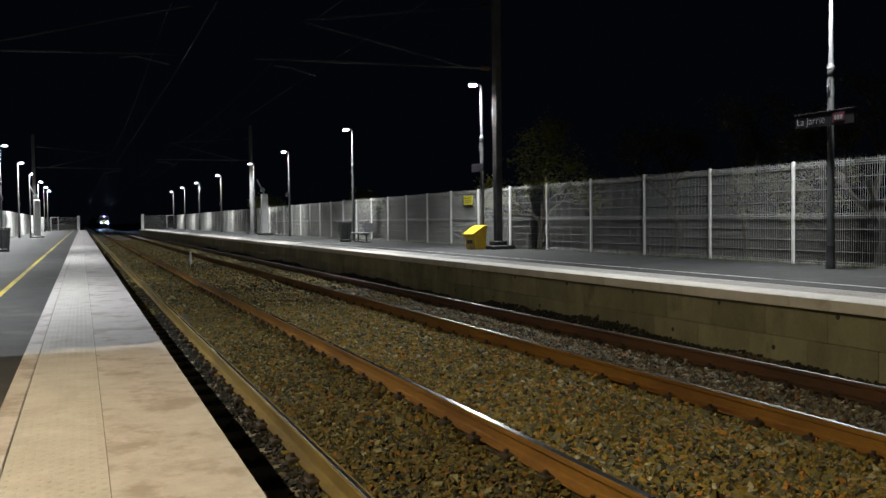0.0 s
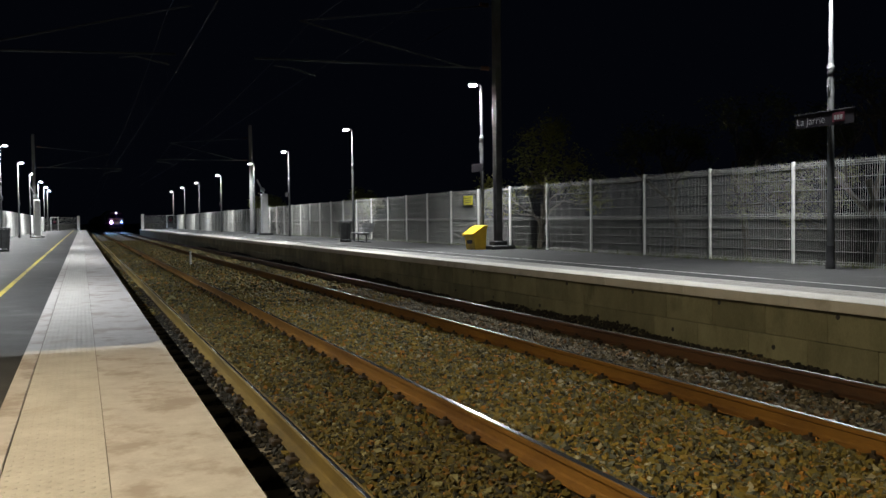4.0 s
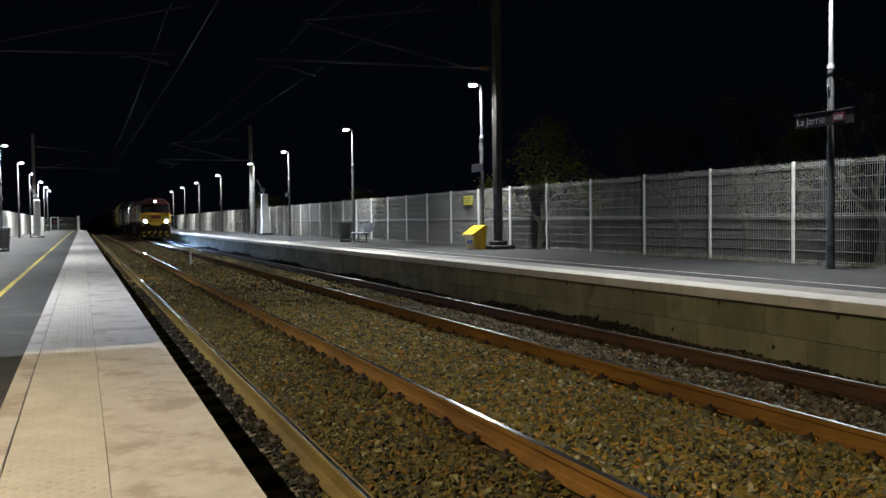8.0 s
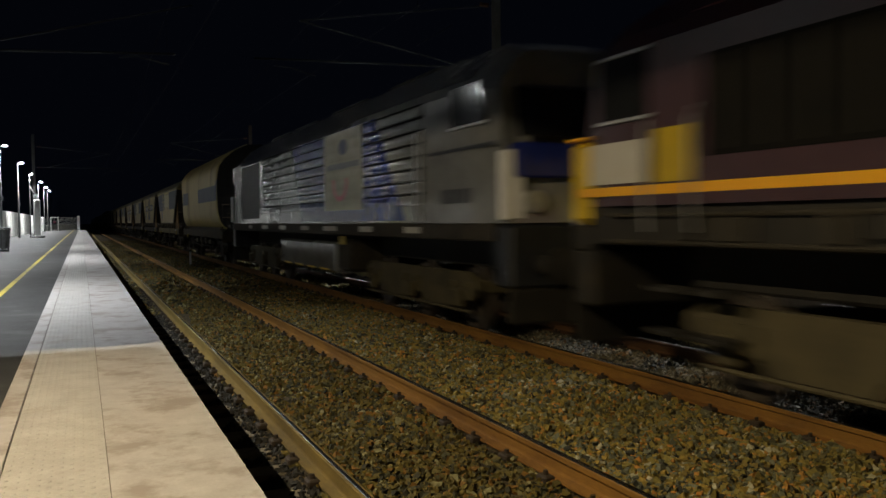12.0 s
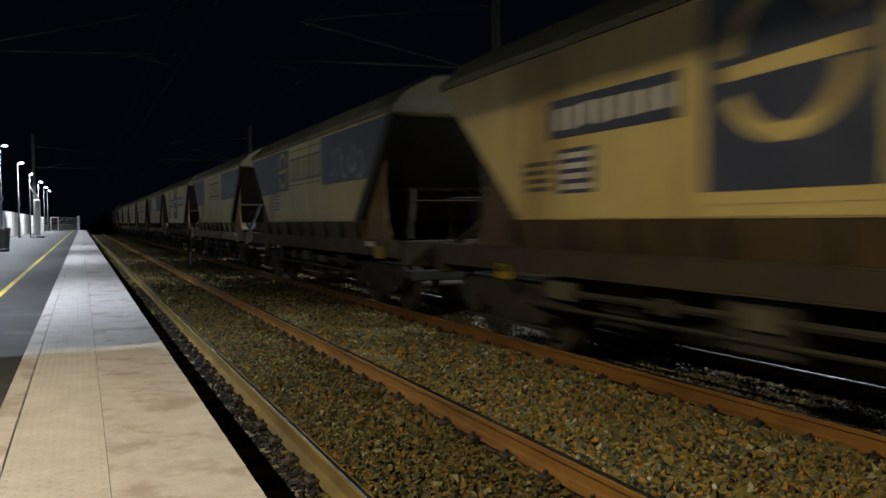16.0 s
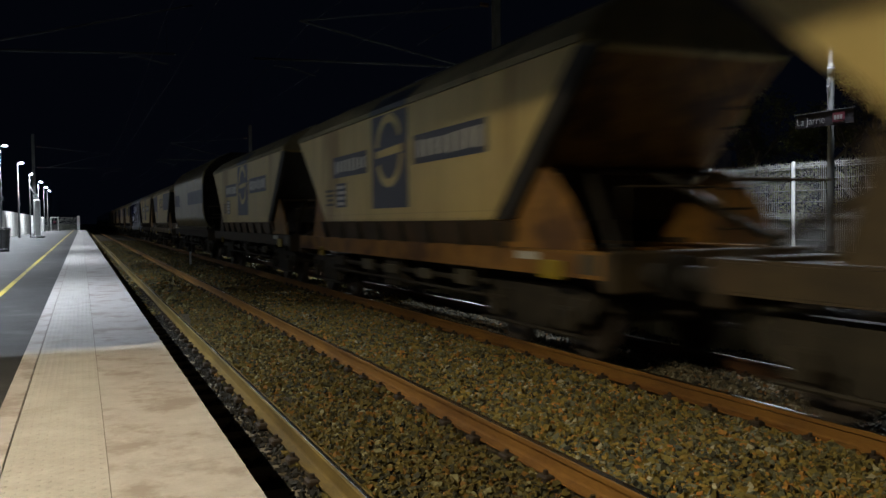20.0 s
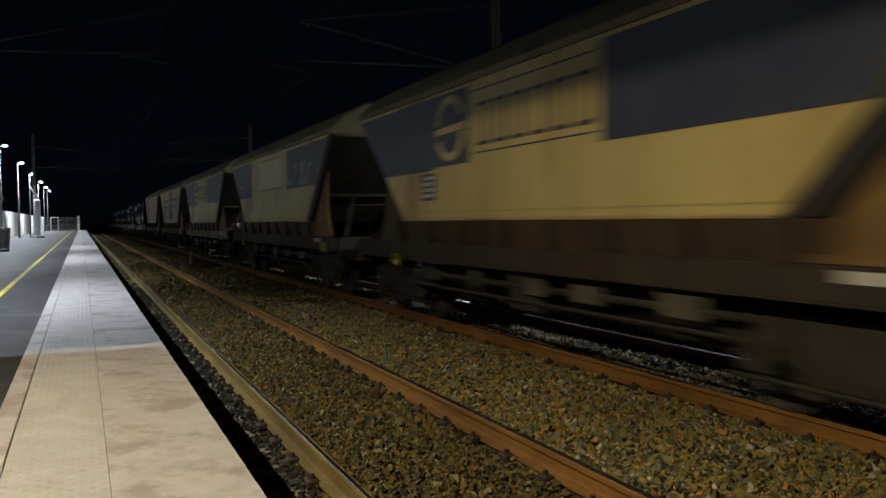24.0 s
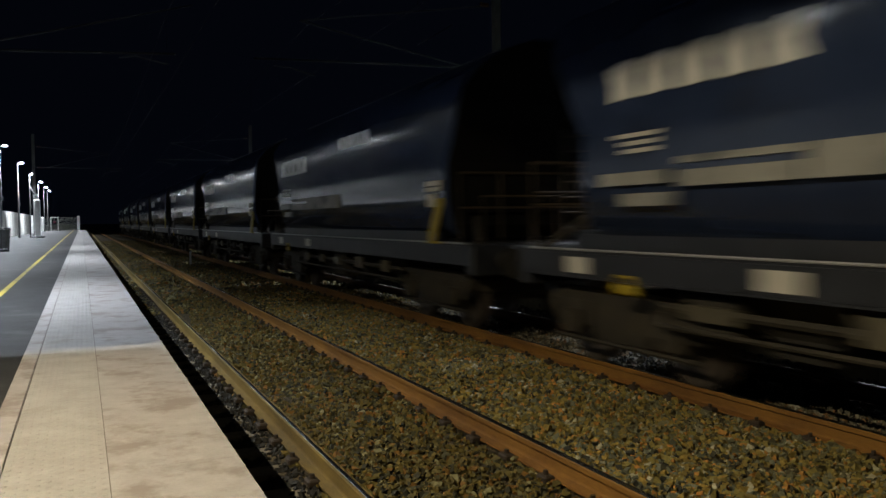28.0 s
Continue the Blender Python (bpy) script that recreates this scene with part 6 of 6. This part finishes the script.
def tag(parent, rng, y0, y1, z0, z1, material, x):
    """A scrawl of bent paint strokes."""
    n = 5
    for k in range(n):
        cy, cz = y0 + (y1 - y0) * (k + 0.5) / n, (z0 + z1) / 2 + rng.uniform(-0.1, 0.1)
        r = (y1 - y0) / n * 0.55
        a0, sweep = rng.uniform(0, 6.28), rng.uniform(2.5, 5.0)
        xk = x - 0.0005 * k
        stroke = Mesh().loft([[(xx, cy + rr * math.cos(a), cz + rr * 1.1 * math.sin(a)) for xx, rr in ((xk - 0.003, r), (xk - 0.003, r * 0.68), (xk, r * 0.68), (xk, r))] for a in [a0 + sweep * i / 9 for i in range(10)]])
        part("graffiti_stroke", stroke, material, parent, "pale graffiti stroke")


# height, half width, length ahead of and behind the middle
ROUND = [(1.36, 1.10, 5.9, 4.9), (1.55, 1.30, 6.1, 5.0), (1.95, 1.435, 6.2, 4.95), (2.45, 1.458, 6.28, 4.9), (2.95, 1.470, 6.6, 5.2), (3.25, 1.470, 6.75, 5.4), (3.45, 1.43, 6.80, 5.55), (3.70, 1.24, 6.86, 5.8), (3.94, 0.90, 6.9, 6.1), (4.12, 0.42, 6.9, 6.2)]

# the pale wagons' ends curve in at mid height
ROUND_PALE = [(1.36, 1.12, 6.50, 5.5), (1.50, 1.29, 6.36, 5.4), (1.70, 1.38, 6.24, 5.3), (1.95, 1.435, 6.14, 5.2), (2.25, 1.452, 6.06, 5.15), (2.55, 1.462, 6.05, 5.15), (2.85, 1.470, 6.10, 5.2), (3.10, 1.470, 6.20, 5.3), (3.30, 1.46, 6.34, 5.45), (3.48, 1.42, 6.48, 5.6), (3.70, 1.24, 6.66, 5.8), (3.94, 0.90, 6.84, 6.1), (4.12, 0.42, 6.88, 6.2)]


def round_wagon(at, seed, scheme, label):
    """A hopper with a rounded hull."""
    rng = random.Random(seed)
    t = thing("rounded_hopper_wagon", label, "freight wagon", "rounded hopper wagons", at=at)
    dark = scheme.startswith("dark")
    key = "d" if dark else "r"
    hull = M_DARKHULL if dark else M_OLIVEHULL if scheme == "round_blue" else M_CREAM
    tall = 0.0 if dark else 0.25
    body = ROUND if dark else ROUND_PALE
    part("hull", shared("round_hull:" + (key + scheme if tall else key), lambda: stacked([(z + tall * max(0, z - 2.4), hx, hf * (1 + 0.02 * tall), hr + 1.8 * tall) for z, hx, hf, hr in body]), hull, True), None, t, "glossy blue-black rounded hull" if dark else "pale rounded hull")
    part("roof_walkway", shared("roof_walkway:", walkway_mesh, M_UNDER), None, t, at=pose(0, 0, 1.72 * tall - 0.05))
    grow = lambda z: z + tall * max(0, z - 2.4)
    # black sheet over the hull's end paints the shade that lies there
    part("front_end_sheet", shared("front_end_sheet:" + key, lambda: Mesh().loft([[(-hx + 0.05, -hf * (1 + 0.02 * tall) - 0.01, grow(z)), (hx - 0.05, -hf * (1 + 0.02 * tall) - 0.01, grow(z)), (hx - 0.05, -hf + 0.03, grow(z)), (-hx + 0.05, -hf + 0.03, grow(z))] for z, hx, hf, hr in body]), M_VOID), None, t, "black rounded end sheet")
    fr = M_DARKFRAME if dark else M_RUSTY
    part("frame", shared("frame:" + key, frame_mesh, fr), None, t, "side frame")
    part("deck", shared("deck:" + key, lambda: Mesh().box(-1.30, 1.30, -6.8, 6.8, 1.264, 1.30), fr), None, t)
    part("saddle", shared("saddle:" + key, lambda: Mesh().bbox(-1.1, 1.1, -5.6, -5.2, 1.3, 1.5, 0.02).bbox(-1.1, 1.1, 5.2, 5.6, 1.3, 1.5, 0.02).box(-1.2, -1.16, -5.4, 5.4, 1.3, 1.46), fr), None, t)
    chutes(t)
    end_gear(t, key, fr)
    for s in (-1, 1):
        part("end_rail", shared("end_rail:%d" % s, lambda: Mesh().tube([(-1.25, s * 6.3, 1.3), (-1.25, s * 6.3, 2.3), (1.25, s * 6.3, 2.3), (1.25, s * 6.3, 1.3)], 0.022, 6).tube([(-1.25, s * 6.3, 1.8), (1.25, s * 6.3, 1.8)], 0.018, 6).tube([(-0.6, s * 6.3, 1.3), (-0.6, s * 6.3, 2.3)], 0.018, 6), M_RUSTY), None, t, "thin end handrail")
    running_gear(t, rng, 1)
    X = -1.475
    if dark:
        for i in range(5):
            y = 1.85 + 0.51 * i
            part("letter_blot", Mesh().plate([(y, 2.76), (y + 0.38 + rng.uniform(0, 0.08), 2.74), (y + 0.40, 2.9), (y + 0.46, 3.06), (y + 0.2, 3.12), (y - 0.02, 3.02 + rng.uniform(0, 0.1)), (y + 0.06, 2.9)], "x", -1.478, -1.44), M_LETTER_HIGHLIGHT, t, "pale blot for worn lettering and lamp highlight")
        # this second row of blots paints the lamps' highlight on the hull
        for i in range(4):
            y = -2.85 + 0.50 * i
            part("letter_blot", Mesh().plate([(y, 3.02), (y + 0.38, 3.02 + rng.uniform(0, 0.04)), (y + 0.42, 3.24), (y + 0.08, 3.26), (y - 0.02, 3.14)], "x", -1.478, -1.44), M_LETTER_HIGHLIGHT, t, "pale blot for worn lettering and lamp highlight")
        rows_of_print(t, 3.5, 4.3, 2.22, 2.44, 3, M_LABEL, X, rng)
        for y0, y1, z0, z1 in ((1.9, 3.3, 2.10, 2.16), (1.9, 3.3, 1.90, 2.04), (-0.8, 1.85, 1.90, 2.16), (3.4, 4.5, 1.94, 2.06), (3.35, 4.2, 1.74, 1.86)):
            part("side_band", Mesh().plate(rect(y0, y1, z0, z1), "x", X - 0.004 + (0.02 if z0 < 1.9 else 0), X + 0.05), M_TAG, t, "pale worn band of print")
        # thin bright rod stands in for a highlight along the frame's top
        part("frame_lip", Mesh().tube([(-1.37, -6.8, 1.30), (-1.37, 6.2, 1.30)], 0.014, 6), M_GALV, t, "bright steel lip on the frame")
        part("yellow_lever", Mesh().plate([(-5.55, 1.32), (-5.78, 1.32), (-6.14, 1.94), (-5.90, 1.94)], "x", -1.45, -1.41), M_YBOX, t, "slanting yellow lever")
        part("lever_foot", Mesh().bbox(-1.45, -1.40, -5.95, -5.50, 1.28, 1.32, 0.006), M_YBOX, t)
        part("end_label", Mesh().plate(rect(-6.08, -5.55, 2.05, 2.20), "x", X - 0.004, X + 0.03), M_LABEL, t)
        part("label_stripe", Mesh().plate(rect(-6.06, -5.57, 2.105, 2.130), "x", X - 0.008, X - 0.004), M_DARKFRAME, t)
        part("end_plate", Mesh().plate(rect(-5.84, -5.60, 1.82, 2.01), "x", X - 0.004, X + 0.05), M_LABEL, t, "small pale plate under the label")
        for y in (2.0, 4.9):
            part("frame_label", Mesh().box(-1.366, -1.361, y, y + 0.45, 1.05, 1.22), M_LABEL, t)
        if scheme == "dark_tagged":
            for cy, cz, ry, rz in ((1.35, 1.86, 0.42, 0.30), (0.75, 1.80, 0.55, 0.26), (0.0, 1.80, 0.6, 0.24), (-0.75, 1.84, 0.55, 0.30), (-1.6, 1.92, 0.75, 0.40), (-2.5, 1.86, 0.6, 0.34)):
                wob = [rng.uniform(0.72, 1.2) for _ in range(18)]
                blob = [(cy + ry * w * math.cos(k * math.pi / 9), cz + rz * w * math.sin(k * math.pi / 9)) for k, w in enumerate(wob)]
                if cy < -1.2:
                    part("graffiti_edge", Mesh().plate([(cy + (y - cy) * 1.12, cz + (z - cz) * 1.18 + 0.02) for y, z in blob], "x", -1.466, -1.40), M_TEAL, t, "teal graffiti outline")
                part("graffiti_blob", Mesh().plate(blob, "x", -1.472 - 0.001 * cz, -1.41), M_TAG, t, "pale graffiti blob")
            part("paint_band", Mesh().box(-1.368, -1.361, -2.0, 1.25, 1.03, 1.26), M_LABEL, t, "white paint on the frame")
            part("paint_patch", Mesh().box(-1.368, -1.361, -2.65, -2.08, 1.05, 1.24), M_PLATE, t)
    else:
        panel = M_NAVY
        rear = Mesh().loft([[(-hx - 0.006, y, z) for y in (3.0, 4.2, 5.2)] + [(-hx + 0.01, y, z) for y in (5.2, 4.2, 3.0)] for z, hx in ((2.45, 1.472), (2.95, 1.472), (3.25, 1.445))])
        front = Mesh().loft([[(-hx - 0.006, y, z) for y in (-6.3, -3.5, -0.8)] + [(-hx + 0.01, y, z) for y in (-0.8, -3.5, -6.3)] for z, hx in ((2.45, 1.472), (2.95, 1.472), (3.25, 1.445))])
        part("rear_panel", rear, panel, t, "dark blue painted field")
        part("front_panel", front, panel, t, "dark blue painted field")
    return t


CARS = []          # (thing, place of its own zero behind the train's nose)
CARS.append((lead_locomotive(pose(TRACK_B, 0, 0)), 0.0))
CARS.append((second_locomotive(pose(TRACK_B, 0, 0)), 22.05))
ENDS = [44.2, 60.6, 75.4, 90.2, 105.15, 120.1, 134.9, 149.9, 164.8, 179.6, 193.8, 208.2, 223.4, 237.7, 254.1, 269.0, 283.8, 298.7, 313.5, 328.1, 342.7, 357.4, 371.8]
SCHEMES = ["round_plain", "panels", "strip", "panels", "strip", "panels_tagged", "panels", "strip", "panels", "strip", "strip", "strip", "strip", "round_blue", "panels", "strip", "grey", "panels", "panels_tagged", "panels", "strip_tagged", "plain"]
for k, scheme in enumerate(SCHEMES):
    mid = (ENDS[k] + ENDS[k + 1]) / 2
    if scheme.startswith("round"):
        ob = round_wagon(pose(TRACK_B, 0, 0), k, scheme, "cream rounded grain wagon with blue painted fields")
    else:
        words = {"panels": "weathered cream hopper wagon with dark blue upper panels", "panels_tagged": "weathered cream hopper wagon with blue panels and graffiti",
                 "strip": "weathered cream hopper wagon with a tall blue mark panel", "strip_tagged": "rust-stained cream hopper wagon with mark panel and graffiti",
                 "grey": "clean grey hopper wagon with a bright blue panel", "plain": "plain cream hopper wagon with a small name panel"}[scheme]
        ob = hopper_wagon(pose(TRACK_B, 0, 0), k, scheme, words)
    CARS.append((ob, mid + (0.4 if k in (10, 11) else 0.0)))
end = ENDS[-1]
for k in range(10):
    step = 15.1 if k == 0 else 14.75
    ob = round_wagon(pose(TRACK_B, 0, 0), 50 + k, "dark_tagged" if k == 0 else "dark", "glossy blue-black rounded hopper wagon" + (" with pale graffiti" if k == 0 else ""))
    CARS.append((ob, end + step / 2))
    end += step


# ---- motion of the train ----
def motions():
    for ob, behind in CARS:
        walk(ob, [(t, pose(TRACK_B, FRONT0 + behind - SPEED * t, 0)) for t in (0.0, 7.0, 14.0, 21.0, 28.0)])
    steps = frame(28.0)
    for place, axles in wheels.items():
        first = axles[0]
        walk(first, [(k / FPS, pose(0, place, 0.46, 84.0 * k)) for k in range(steps)])
        for other in axles[1:]:
            other.rotation_mode = "QUATERNION"
            other.animation_data_create()
            other.animation_data.action = first.animation_data.action
            other.animation_data.action_slot = first.animation_data.action_slot


motions()
